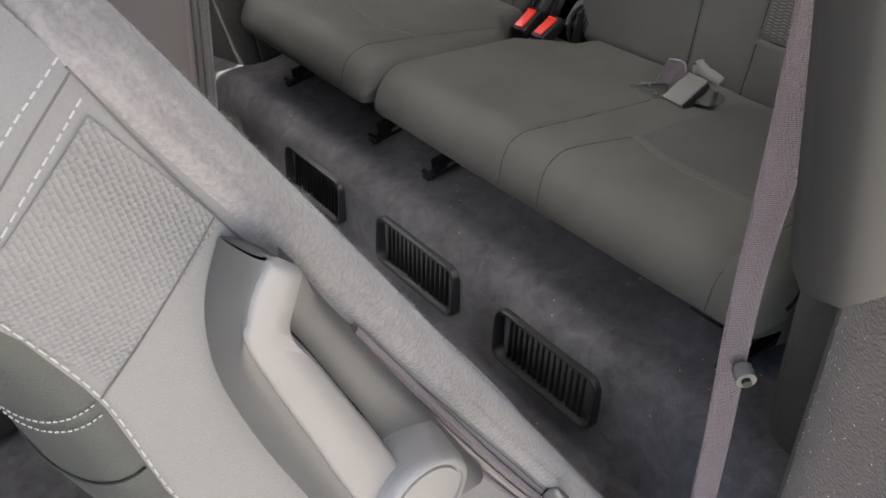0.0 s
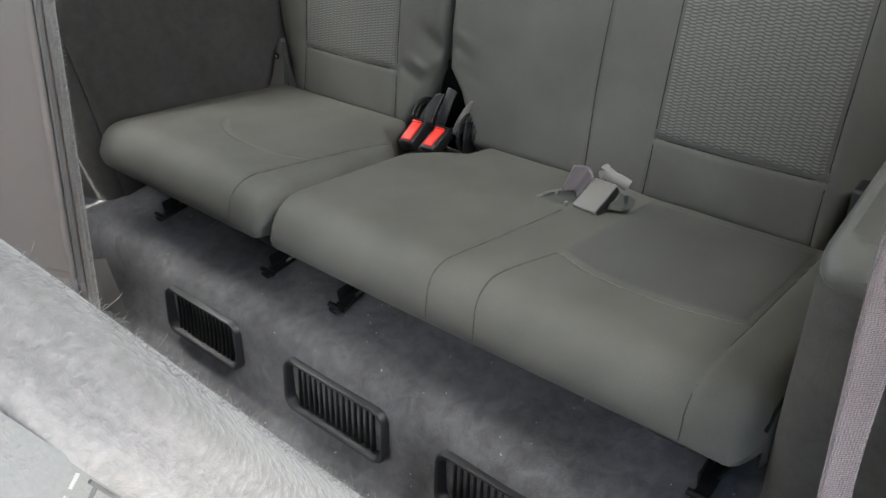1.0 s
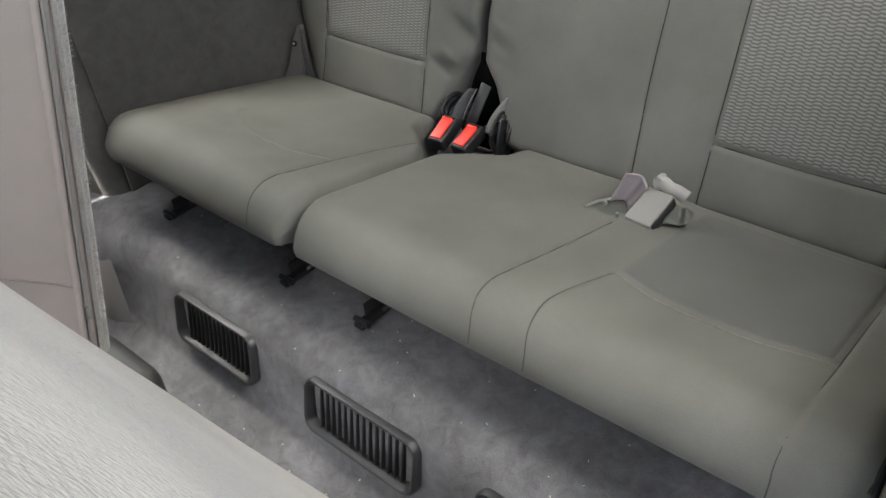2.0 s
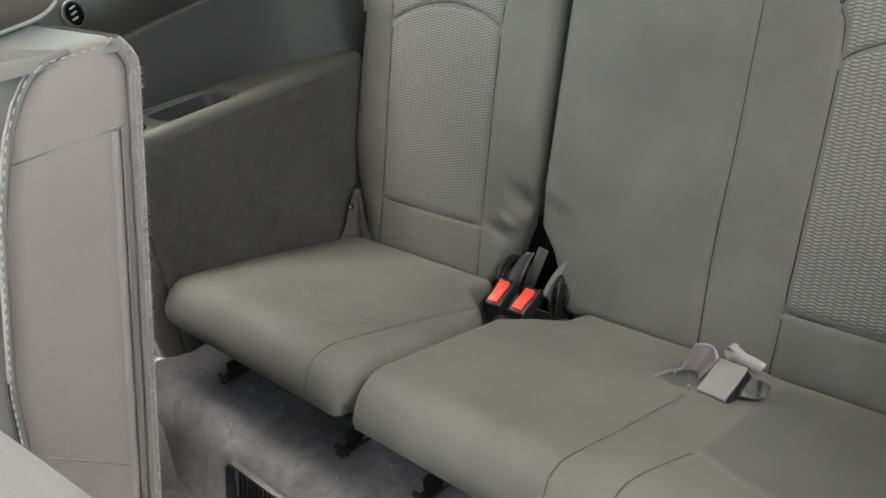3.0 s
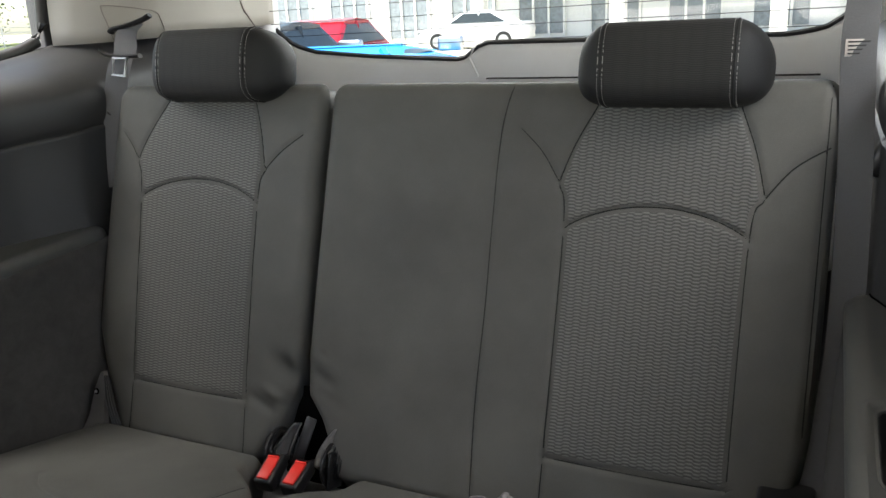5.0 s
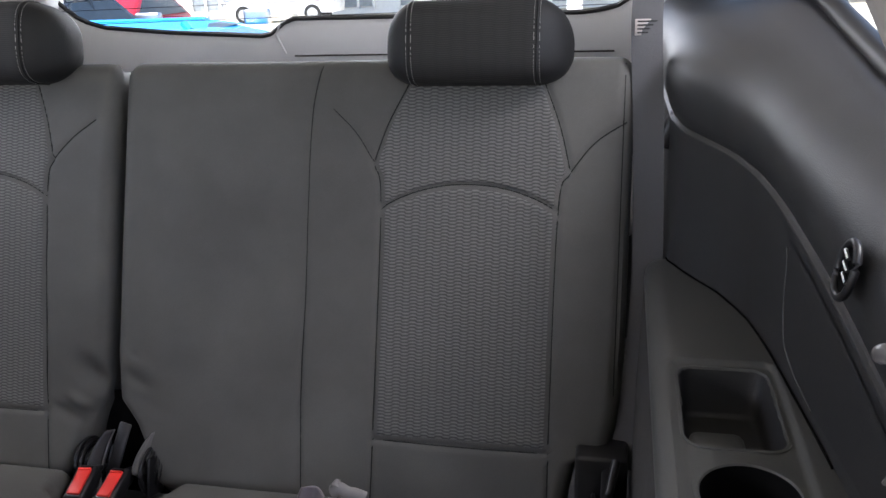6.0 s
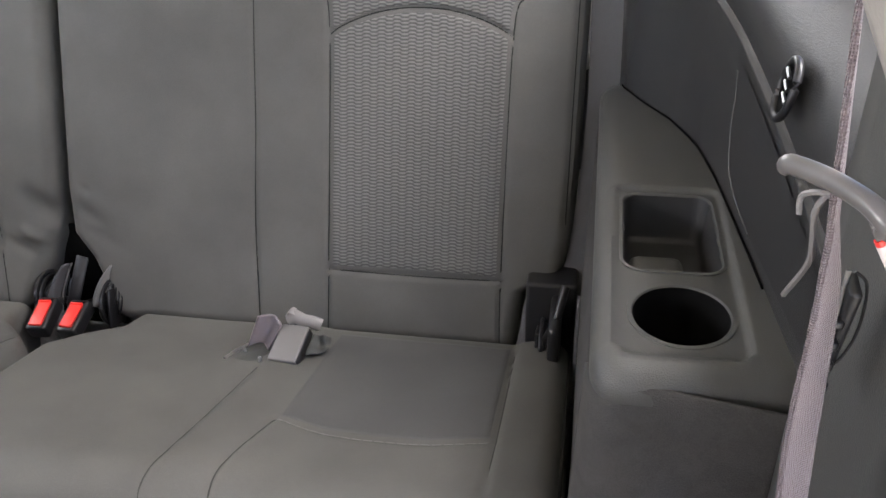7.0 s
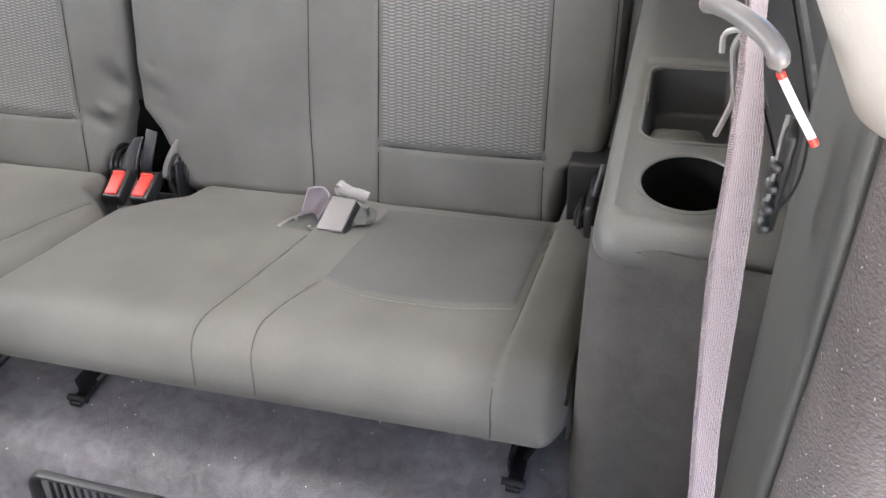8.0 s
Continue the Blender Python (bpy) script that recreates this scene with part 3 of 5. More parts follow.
def rear_pillar(side):
    p = thing("rear_pillar_trim", (XC + side * 0.7, 0.5, 0.8), "pale plastic rear pillar trim with panel joints", "trim panel", "rear pillar trims")

    def f(u, v):
        y = 0.285 + 0.53 * u
        o = 0.668 + 0.167 * math.exp(-u / 0.13)
        z = (0.775 + 0.02 * u) * (1 - v) + 1.16 * v
        return Vector((XC + side * (o - 0.10 * v * v), y, z))

    thicken(part("panel", sheet(f, np.linspace(0, 1, 24), np.linspace(0, 1, 14)), BEIGE, p), 0.006)
    joint = lambda uv, r: part("panel_joint", tube([f(u, v) - Vector((side * 0.001, 0, 0)) for u, v in curve(uv, 8)], r, 5), TAUPE, p)
    # loose panel round the belt slot, and the joint beside the tailgate
    joint([(0.122, 0.01), (0.112, 0.09), (0.100, 0.175), (0.112, 0.188), (0.21, 0.162), (0.275, 0.138), (0.295, 0.09), (0.31, 0.015)], 0.0011)
    joint([(0.85, 0.005), (0.81, 0.07), (0.77, 0.14), (0.70, 0.4), (0.66, 0.7), (0.64, 0.95)], 0.0022)


for s in (-1, 1):
    rear_pillar(s)


def tailgate():
    g = thing("tailgate", (XC, 0.85, 0.7), "grey plastic tailgate with a heated rear window", "tailgate")
    low = [(-0.5, 0.80), (-0.46, 0.765), (-0.42, 0.735), (-0.36, 0.718), (-0.2, 0.704), (0.03, 0.692), (0.05, 0.696), (0.085, 0.72), (0.11, 0.728), (0.5, 0.726), (0.74, 0.726), (0.80, 0.735), (0.84, 0.76), (0.88, 0.80)]

    def f(x, v):
        z1 = line(x, low)
        return Vector((x, 0.815 - 0.02 * (1 - v) + 0.015 * max(0, 1 - abs(v - 1) * 12), (z1 - 0.5) * (1 - v) + z1 * v)) if v < 1 else Vector((x, 0.83, z1 + 0.004))

    xs = sorted(set(list(np.linspace(-0.5, 0.9, 60)) + [0.03, 0.05, 0.085, 0.11]))
    thicken(part("lower_trim", sheet(f, xs, list(np.linspace(0, 0.97, 14)) + [1]), TAILGREY, g), 0.01)
    part("trim_shelf_joint", tube([(x, 0.797, 0.655) for x in np.linspace(0.115, 0.8, 20)], 0.002, 5), RUBBER, g)
    part("trim_block_side", tube([(0.085, 0.80, 0.722), (0.075, 0.797, 0.70), (0.095, 0.796, 0.66)], 0.003, 5), TAILGREY, g)
    part("glass_seal", tube([(x, 0.832, line(x, low) + 0.004) for x in xs], 0.006, 6), RUBBER, g)
    rim = [(x, 0.835, line(x, low)) for x in xs] + [(0.91, 0.70, 1.14), (-0.53, 0.70, 1.14)]
    pane = part("rear_glass", ([Vector(p) for p in rim], [tuple(range(len(rim)))]), GLASS, g, smooth=False)
    pane.visible_shadow = False
    for k in range(13):
        z = 0.735 + 0.032 * k
        pts = [(x, 0.834 - 0.3 * max(0, z - 0.72) , z + 0.014 * ((x - XC) / 0.6) ** 2 * 0 + 0.012 * x) for x in np.linspace(-0.47, 0.88, 16)]
        part("heating_wire", tube(pts, 0.0009, 4), RUBBER, g)
    for a, b in ((-0.56, -0.47), (0.87, 0.97)):
        part("side_frame", box(a, b, 0.78, 0.86, 0.2, 1.16, 0.02), TAILGREY, g)
    part("outer_skin", box(-0.6, 1.0, 0.85, 0.88, -0.4, 0.69, 0.004), SHELL, g)


tailgate()

# ---- rear bench ----
BACK_N = (0, -0.950, 0.312)
back_face = lambda x, z: ((x, 0.03 + 0.328 * z, z), BACK_N)
CUSH_N = (0, 0.2195, 0.9756)
cushion_face = lambda x, y: ((x, y, 0.183 - 0.225 * (y + 0.36)), CUSH_N)


def ellipsoid(center, size, e=0.45, nu=40, nv=24, m=None):
    """A rounded block (superellipsoid)."""
    sg = lambda v, p: math.copysign(abs(v) ** p, v)
    pts, faces = [], []
    for j in range(nv + 1):
        b = -math.pi / 2 + math.pi * j / nv
        for i in range(nu):
            a = 2 * math.pi * i / nu
            p = Vector((size[0] * sg(math.cos(b), e) * sg(math.cos(a), e), size[1] * sg(math.cos(b), e) * sg(math.sin(a), e), size[2] * sg(math.sin(b), e)))
            pts.append((m @ p if m else p) + Vector(center))
    for j in range(nv):
        for i in range(nu):
            faces.append((j * nu + i, j * nu + (i + 1) % nu, (j + 1) * nu + (i + 1) % nu, (j + 1) * nu + i))
    return pts, faces


def headrest(seat, xm, half, zm=0.735, ym=0.245, tall=0.063):
    """Wide low headrest: ribbed middle, plain side panels that taper backwards, doubled stitching and two posts."""
    lean = Matrix.Rotation(radians(-12), 3, "X")
    split = 0.655

    def at(x, a, grow=1.0):
        k = min(1, abs((x - xm) / half))
        e = max(0, (k - 0.58) / 0.42)
        w = (1 - 0.50 * e ** 2.2) * (1 - k ** 30) ** 0.5
        dy, dz = math.cos(a), math.sin(a)
        dy, dz = math.copysign(abs(dy) ** 0.62, dy), math.copysign(abs(dz) ** 0.62, dz)
        p = Vector((0, 0.052 * dy * w * grow + 0.020 * e ** 1.6, tall * dz * w * grow - 0.006 * e ** 2))
        return Vector((x, ym, zm)) + lean @ p

    n = 36

    def shell(k0, k1, steps):
        ks = [k0 + (k1 - k0) * i / steps for i in range(steps + 1)]
        pts = [at(xm + half * k, 2 * math.pi * j / n) for k in ks for j in range(n)]
        return pts, [(i * n + j, i * n + (j + 1) % n, (i + 1) * n + (j + 1) % n, (i + 1) * n + j) for i in range(steps) for j in range(n)]

    h = part("headrest", shell(-split, split, 30), HEADCLOTH, seat, "black ribbed cloth headrest with pale side stitching")
    for sgn in (-1, 1):
        part("side_panel", join(shell(sgn * split, sgn * 0.97, 14), shell(sgn * 0.97, sgn, 8)), HEADVINYL, h, "plain black vinyl side panel")
        for off in (split - 0.028, split + 0.028):
            x = xm + sgn * half * off
            loop = [at(x, a, 1.010) for a in np.linspace(math.pi * 0.55, math.pi * 1.5, 70)]
            part("stitching", join(*[tube(loop[i : i + 2], 0.00042, 4) for i in range(0, 68, 2)]), PALETHREAD, h, "pale stitching")
        loop = [at(xm + sgn * half * split, a, 1.002) for a in np.linspace(math.pi * 0.5, math.pi * 1.6, 40)]
        part("seam", tube(loop, 0.0013, 5), THREAD, h)
    for dx in (-0.06, 0.06):
        part("post", tube([(xm + dx, 0.295, 0.66), (xm + dx, 0.275, 0.72)], 0.006, 10), METAL, seat, "steel post")


def sewn(pad, seams, owner, r=0.0010, mat=THREAD):
    for s in seams:
        part("seam", pad.stitch(s, r), mat, owner)


def backrest(seat, xl, xr, lp, rp, arch, z_low, tl, tr, hl, hr, more, rims, phase, dents=()):
    """A seat back with ribbed panels below and above a curved seam. lp, rp: panel sides at the low seam; arch: sides and peak;
    tl, tr: corners below the headrest seam lines; hl, hr: where those reach the headrest."""
    al, ar, az, peak = arch
    left = curve([(lp - 0.002, 0.07), (lp, z_low), (al, az), tl], 16)
    right = curve([(rp + 0.002, 0.07), (rp, z_low), (ar, az), tr], 16)
    mid = (al + ar) / 2
    bow = [(al + (ar - al) * k, az + (peak - az) * (1 - (2 * k - 1) ** 2) ** 0.85) for k in np.linspace(0, 1, 30)]
    low = [(lp + (rp - lp) * k, z_low - 0.003 * math.sin(k * 3.1)) for k in np.linspace(0, 1, 12)]
    upl, upr = curve([tl, ((tl[0] + hl[0]) / 2 - 0.004, (tl[1] + hl[1]) / 2), hl], 10), curve([tr, ((tr[0] + hr[0]) / 2 + 0.004, (tr[1] + hr[1]) / 2), hr], 10)
    seams = [left, right, bow, low, upl, upr] + [curve(m, 10) for m in more]

    def extra(x, z):
        # a shallow hollow in the panel, and rolls beside it
        k = (x - mid) / (ar - al)
        h = sum(a * math.exp(-((x - dx) / rx) ** 2 - ((z - dz + 0.4 * (x - dx)) / rz) ** 2) for dx, dz, rx, rz, a in dents)
        return h + 0.006 * (1 if abs(k) > 0.5 else (2 * k) ** 2) - 0.004 * ((z - 0.4) / 0.3) ** 2

    pad = Pad(back_face, xl, xr, 0.062, 0.702, rims, 0.10, seams, extra=extra, phase=phase, groove=0.003, gw=0.003, step=0.004)
    b = part("backrest", pad.mesh(), CLOTH, seat)
    fl, fr = lambda z: line(z, [(q[1], q[0]) for q in left]), lambda z: line(z, [(q[1], q[0]) for q in right])
    bowz = lambda u: az + (peak - az) * max(0, 1 - (2 * u - 1) ** 2) ** 0.85
    part("ribbed_panel", pad.panel(lambda z: fl(z) + 0.002, lambda z: fr(z) - 0.002, lambda u: z_low + 0.002, lambda u: bowz(u) - 0.002), RIBBED, b, "ribbed charcoal cloth panel")
    ul = lambda z: line(z, [(q[1], q[0]) for q in list(left) + list(upl)])
    ur = lambda z: line(z, [(q[1], q[0]) for q in list(right) + list(upr)])
    part("ribbed_panel", pad.panel(lambda z: ul(z) + 0.002, lambda z: ur(z) - 0.002, lambda u: bowz(u) + 0.002, lambda u: min(hl[1], hr[1])), RIBBED, b, "ribbed charcoal cloth panel")
    sewn(pad, seams, b)
    return pad


def cushion(seat, xl, xr, seams, creases, rims, phase, T=0.088):
    lines = [curve(s, 12) for s in seams]
    seams = lines + [curve(s, 12) for s in creases]

    def swell(x, y):
        h = 0.003 * math.cos((y + 0.15) * 6)
        if x > 0.762:
            h += 0.009 * math.sin(min(1, (x - 0.762) / 0.078) * math.pi) ** 0.5
        if 0.42 < x < 0.49:
            h += 0.003 * math.sin((x - 0.42) / 0.07 * math.pi)
        return h

    pad = Pad(cushion_face, xl, xr, -0.388, 0.054, rims, T, seams, phase=phase, groove=0.0025, gw=0.0032, step=0.0045, tuck=0.05, extra=swell)
    c = part("cushion", pad.mesh(), CLOTH, seat)
    sewn(pad, lines, c, 0.0008, CUSHIONTHREAD)
    for s in creases:
        part("crease", pad.dashes(curve(s, 12), 0.010, 0.003, 0.0007), PALECREASE, c, "pale crease line")
    return pad, c


left_seat = thing("rear_bench_seat", (-0.17, -0.15, 0.0), "narrow charcoal cloth rear seat with ribbed centre panel", "seat", "rear bench seats")
backrest(left_seat, lambda z: line(z, [(0.06, -0.375), (0.12, -0.395), (0.17, -0.418), (0.25, -0.446), (0.7, -0.446)]), lambda z: line(z, [(0.06, -0.032), (0.10, -0.020), (0.14, -0.002), (0.17, 0.011), (0.195, 0.025), (0.24, 0.031), (0.3, 0.034), (0.7, 0.035)]),
         -0.337, -0.072, (-0.353, -0.081, 0.494, 0.532), 0.167, (-0.369, 0.563), (-0.0715, 0.553), (-0.305, 0.672), (-0.108, 0.672),
         [[(-0.369, 0.563), (-0.388, 0.588), (-0.412, 0.612)], [(-0.0715, 0.553), (-0.0376, 0.586), (0.002, 0.613)]], ((0.035, 0.03), (0.022, 0.022), (0.02, 0.02), (0.03, 0.03)), 0.3,
         [(0.010, 0.225, 0.032, 0.022, -0.016), (-0.035, 0.165, 0.03, 0.010, -0.006), (-0.012, 0.185, 0.018, 0.008, 0.009), (0.02, 0.16, 0.03, 0.03, -0.012)])
headrest(left_seat, -0.178, 0.145, 0.731)
lpad, lc = cushion(left_seat, lambda y: -0.422, lambda y: line(y, [(-0.39, 0.095), (-0.15, 0.093), (-0.115, 0.086), (-0.085, 0.07), (-0.06, 0.045), (-0.035, 0.012), (0.0, -0.004), (0.07, -0.01)]),
        [[(0.014, -0.388), (0.007, -0.372), (0.010, -0.335), (0.022, -0.25), (0.036, -0.16), (0.052, -0.085)]], [[(-0.25, -0.20), (-0.21, -0.232), (-0.15, -0.252), (-0.055, -0.255), (0.018, -0.236)]],
        ((0.075, 0.05), (0.026, 0.03), (0.06, 0.062), (0.03, 0.036)), 1.7)

right_seat = thing("rear_bench_seat", (0.45, -0.15, 0.0), "wide charcoal cloth rear seat with ribbed outer panel", "seat", "rear bench seats")
backrest(right_seat, lambda z: line(z, [(0.06, 0.120), (0.11, 0.104), (0.16, 0.080), (0.195, 0.051), (0.26, 0.046), (0.7, 0.049)]), lambda z: line(z, [(0.06, 0.755), (0.12, 0.760), (0.155, 0.768), (0.17, 0.795), (0.185, 0.818), (0.24, 0.828), (0.32, 0.832), (0.7, 0.834)]),
         0.4735, 0.731, (0.4765, 0.734, 0.489, 0.526), 0.167, (0.464, 0.554), (0.7495, 0.544), (0.513, 0.665), (0.709, 0.665),
         [[(0.464, 0.554), (0.435, 0.595), (0.399, 0.628)], [(0.7495, 0.544), (0.782, 0.583), (0.824, 0.611)], [(0.378, 0.69), (0.366, 0.617), (0.364, 0.485), (0.3635, 0.353), (0.360, 0.237), (0.363, 0.075)], [(0.820, 0.69), (0.819, 0.5), (0.818, 0.25)]],
         ((0.022, 0.022), (0.022, 0.025), (0.02, 0.02), (0.03, 0.03)), 5.2,
         [(0.085, 0.225, 0.022, 0.010, -0.0035), (0.09, 0.248, 0.03, 0.014, 0.003), (0.11, 0.19, 0.03, 0.012, -0.002), (0.082, 0.262, 0.009, 0.005, -0.003)])
headrest(right_seat, 0.615, 0.134, 0.719, tall=0.058)
rpad, rc = cushion(right_seat, lambda y: line(y, [(-0.39, 0.102), (-0.1, 0.102), (-0.06, 0.13), (-0.02, 0.175), (0.07, 0.185)]), lambda y: 0.842,
        [[(0.420, -0.388), (0.411, -0.372), (0.409, -0.345), (0.419, -0.25), (0.430, -0.11)], [(0.496, -0.388), (0.486, -0.370), (0.483, -0.335), (0.488, -0.29), (0.503, -0.228)], [(0.764, -0.388), (0.761, -0.36), (0.763, -0.2), (0.762, 0.0)]], [[(0.503, -0.226), (0.565, -0.246), (0.63, -0.251), (0.69, -0.247), (0.762, -0.228)]],
        ((0.014, 0.016), (0.03, 0.03), (0.06, 0.062), (0.03, 0.036)), 8.8, lambda x: 0.086 - 0.013 * min(1, max(0, (x - 0.35) / 0.4)))
def insert(pad, owner, left, right, arc, back):
    a, b = left(-0.2), right(-0.2)
    part("seat_insert", pad.panel(left, right, lambda u: line(a + (b - a) * u, arc) + 0.003, lambda u: back, lift=0.0006), INSERT, owner, "slightly darker grey cloth insert")


insert(rpad, rc, lambda y: 0.503, lambda y: 0.760, [(0.503, -0.226), (0.565, -0.246), (0.63, -0.251), (0.69, -0.247), (0.762, -0.228)], 0.018)
part("cushion_piping", rpad.stitch([(0.836, y) for y in np.linspace(-0.36, 0.03, 24)], 0.0022, 0.001), THREAD, rc)
part("welt", rpad.stitch([(0.1035, y) for y in np.linspace(-0.384, -0.1, 30)], 0.0012, 0.0008), PALECREASE, rc, "pale welt")
part("cushion_piping", lpad.stitch([(-0.408, y) for y in np.linspace(-0.33, 0.0, 24)], 0.0016, 0.001), THREAD, lc)

# ---- floor fittings ----
rl = random.Random(12)
specks = []
for _ in range(110):
    x, y = rl.uniform(-0.38, 0.82), rl.uniform(-0.62, -0.2)
    p, d = Vector((x, y, floor_z(y) + 0.006)), Vector((rl.gauss(0, 1), rl.gauss(0, 1), 0.1)).normalized()
    specks.append(tube([p - d * rl.uniform(0.0005, 0.0016), p + Vector((0, 0, 0.0006)), p + d * rl.uniform(0.0005, 0.0022)], rl.uniform(0.0003, 0.0007), 4))
solo("lint", join(*specks), PAPER, "pale lint specks lying on the floor carpet", "lint", "stuff")


def vent(x0, x1, label):
    v = thing("floor_vent", ((x0 + x1) / 2, -0.465, -0.08), label, "air vent", "floor vents")
    w, h, r = (x1 - x0) / 2, 0.0415, 0.020
    xm, zm = (x0 + x1) / 2, -0.073
    M = Matrix.Translation((xm, -0.470, zm)) @ Matrix.Rotation(radians(-13), 4, "X")

    def outline(w, h, r, y, n=6):
        out = []
        for cx, cz, a0 in ((w - r, h - r, 0), (-w + r, h - r, 90), (-w + r, -h + r, 180), (w - r, -h + r, 270)):
            for k in range(n + 1):
                a = radians(a0 + 90 * k / n)
                out.append(M @ Vector((cx + r * math.cos(a), y, cz + r * math.sin(a))))
        return out

    rings = [outline(w + 0.004, h + 0.004, r, 0.012), outline(w + 0.004, h + 0.004, r, -0.003), outline(w + 0.002, h + 0.002, r - 0.001, -0.0055), outline(w - 0.001, h - 0.001, r - 0.003, -0.005), outline(w - 0.003, h - 0.003, r - 0.004, -0.002), outline(w - 0.009, h - 0.008, r - 0.006, 0.012)]
    k = len(rings[0])
    pts = [p for ring in rings for p in ring]
    faces = [(a * k + i, a * k + (i + 1) % k, (a + 1) * k + (i + 1) % k, (a + 1) * k + i) for a in range(len(rings) - 1) for i in range(k)]
    part("frame", (pts, faces), DUCTFRAME, v, "rounded black plastic frame")
    # flat near-black sheet paints the shade inside the duct
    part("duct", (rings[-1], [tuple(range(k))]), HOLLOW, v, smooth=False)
    n = 14
    for i in range(n):
        x = -w + 0.024 + (2 * w - 0.048) * i / (n - 1)
        part("slat", moved(box(x - 0.0016, x + 0.0016, 0.002, 0.011, -h + 0.007, h - 0.007, 0.0006, 1), M), BLACK, v)


vent(-0.152, 0.042, "black plastic floor vent with upright slats in the carpeted step")
vent(0.166, 0.370, "black plastic floor vent with upright slats in the carpeted step")
vent(0.472, 0.664, "black plastic floor vent with upright slats in the carpeted step")


def striker(x, length=0.075):
    s = thing("floor_latch", (x, -0.33, 0), "black steel seat latch lying on the carpet", "latch", "seat latches")
    part("tongue", box(x - 0.009, x + 0.009, -0.375, -0.345 + length, 0.004, 0.012, 0.002), DARKMETAL, s)
    part("upright", box(x - 0.011, x - 0.006, -0.352, -0.27, 0.006, 0.03, 0.002), DARKMETAL, s)
    part("pin", tube([(x - 0.014, -0.366, 0.012), (x + 0.014, -0.366, 0.012)], 0.005, 10), DARKMETAL, s, "worn steel pin")
    part("lever", tube(curve([(x + 0.006, -0.33, 0.012), (x + 0.016, -0.31, 0.022), (x + 0.02, -0.27, 0.03)], 5), 0.004, 6), DARKMETAL, s)


for x in (-0.29, 0.024, 0.188, 0.780):
    striker(x)
for x, seat in ((-0.02, left_seat), (0.245, right_seat), (0.715, right_seat)):
    f = part("foot", box(x - 0.03, x + 0.03, -0.325, -0.22, 0.02, 0.085, 0.008), BLACK, seat, "black plastic foot")
    part("stem", box(x - 0.018, x + 0.018, -0.3, -0.24, -0.004, 0.03, 0.004), BLACK, f)
part("frame_plate", box(-0.40, 0.08, -0.2, -0.18, -0.004, 0.12), BLACK, left_seat)
part("frame_plate", box(0.11, 0.82, -0.2, -0.18, -0.004, 0.12), BLACK, right_seat)

# ---- buckles and belts ----


def buckle(x, y, z, yaw, pitch, w, label):
    b = thing("seat_belt_buckle", (x, y, z - 0.05), label, "seat belt buckle", "red belt buckles")
    M = Matrix.Translation((x, y, z)) @ Matrix.Rotation(radians(yaw), 4, "Z") @ Matrix.Rotation(radians(pitch), 4, "X")
    part("housing", moved(box(-w - 0.006, w + 0.006, -0.0275, 0.034, -0.030, -0.003, 0.005, 3), M), BLACK, b)
    part("release_button", moved(box(-w, w, -0.0225, 0.0225, -0.006, 0.0005, 0.002, 3), M), RED, b, "red release button")
    part("button_ridge", moved(box(-w, w, 0.0195, 0.0235, -0.003, 0.0025, 0.001, 2), M), RED, b)
    part("tongue_slot", moved(box(-w, w, 0.0255, 0.0285, -0.0035, -0.002, 0.0005, 1), M), HOLLOW, b)
    part("stalk", tube([M @ Vector((0, 0.028, -0.014)), M @ Vector((0, 0.055, -0.035)), M @ Vector((0.002, 0.075, -0.08))], 0.013, 10, flat=0.4, wide=(1, 0, 0)), BLACK, b)
    return b


buckle(0.0285, 0.001, 0.1025, 6, 19, 0.0102, "black belt buckle with a red button, beside its twin")
buckle(0.0762, 0.007, 0.099, 2, 16.5, 0.0102, "black belt buckle with a red button, on the wide seat")


def hinge(seat, x, y, z, side):
    h = part("hinge_plate", moved(box(-0.003, 0.003, -0.020, 0.024, -0.07, -0.006, 0.003), Matrix.Translation((x, y, z)) @ Matrix.Rotation(radians(-18), 4, "X")), DARKMETAL, seat, "dark steel recliner hinge")
    for k, r in enumerate((0.036, 0.029, 0.02)):
        ring = [(x + side * (0.006 + 0.004 * k), y - 0.005 + r * math.cos(a), z - 0.03 + r * math.sin(a)) for a in np.linspace(0, 2 * math.pi, 25)[:-1]]
        part("ring", tube(ring, 0.0035, 6, closed=True), DARKMETAL, h)
    part("bolt", tube([(x + side * 0.004, y, z - 0.03), (x + side * 0.016, y, z - 0.03)], 0.01, 12), METAL, h)


hinge(right_seat, 0.118, 0.072, 0.118, -1)
hinge(right_seat, 0.790, 0.035, 0.13, 1)
# added black box that keeps the notch behind the hinge dark
part("hinge_notch_filler", box(0.770, 0.841, 0.055, 0.13, 0.0, 0.185, 0.006), BLACK, right_seat, "black filler box darkening the notch behind the hinge")
hinge(left_seat, -0.012, 0.080, 0.118, 1)


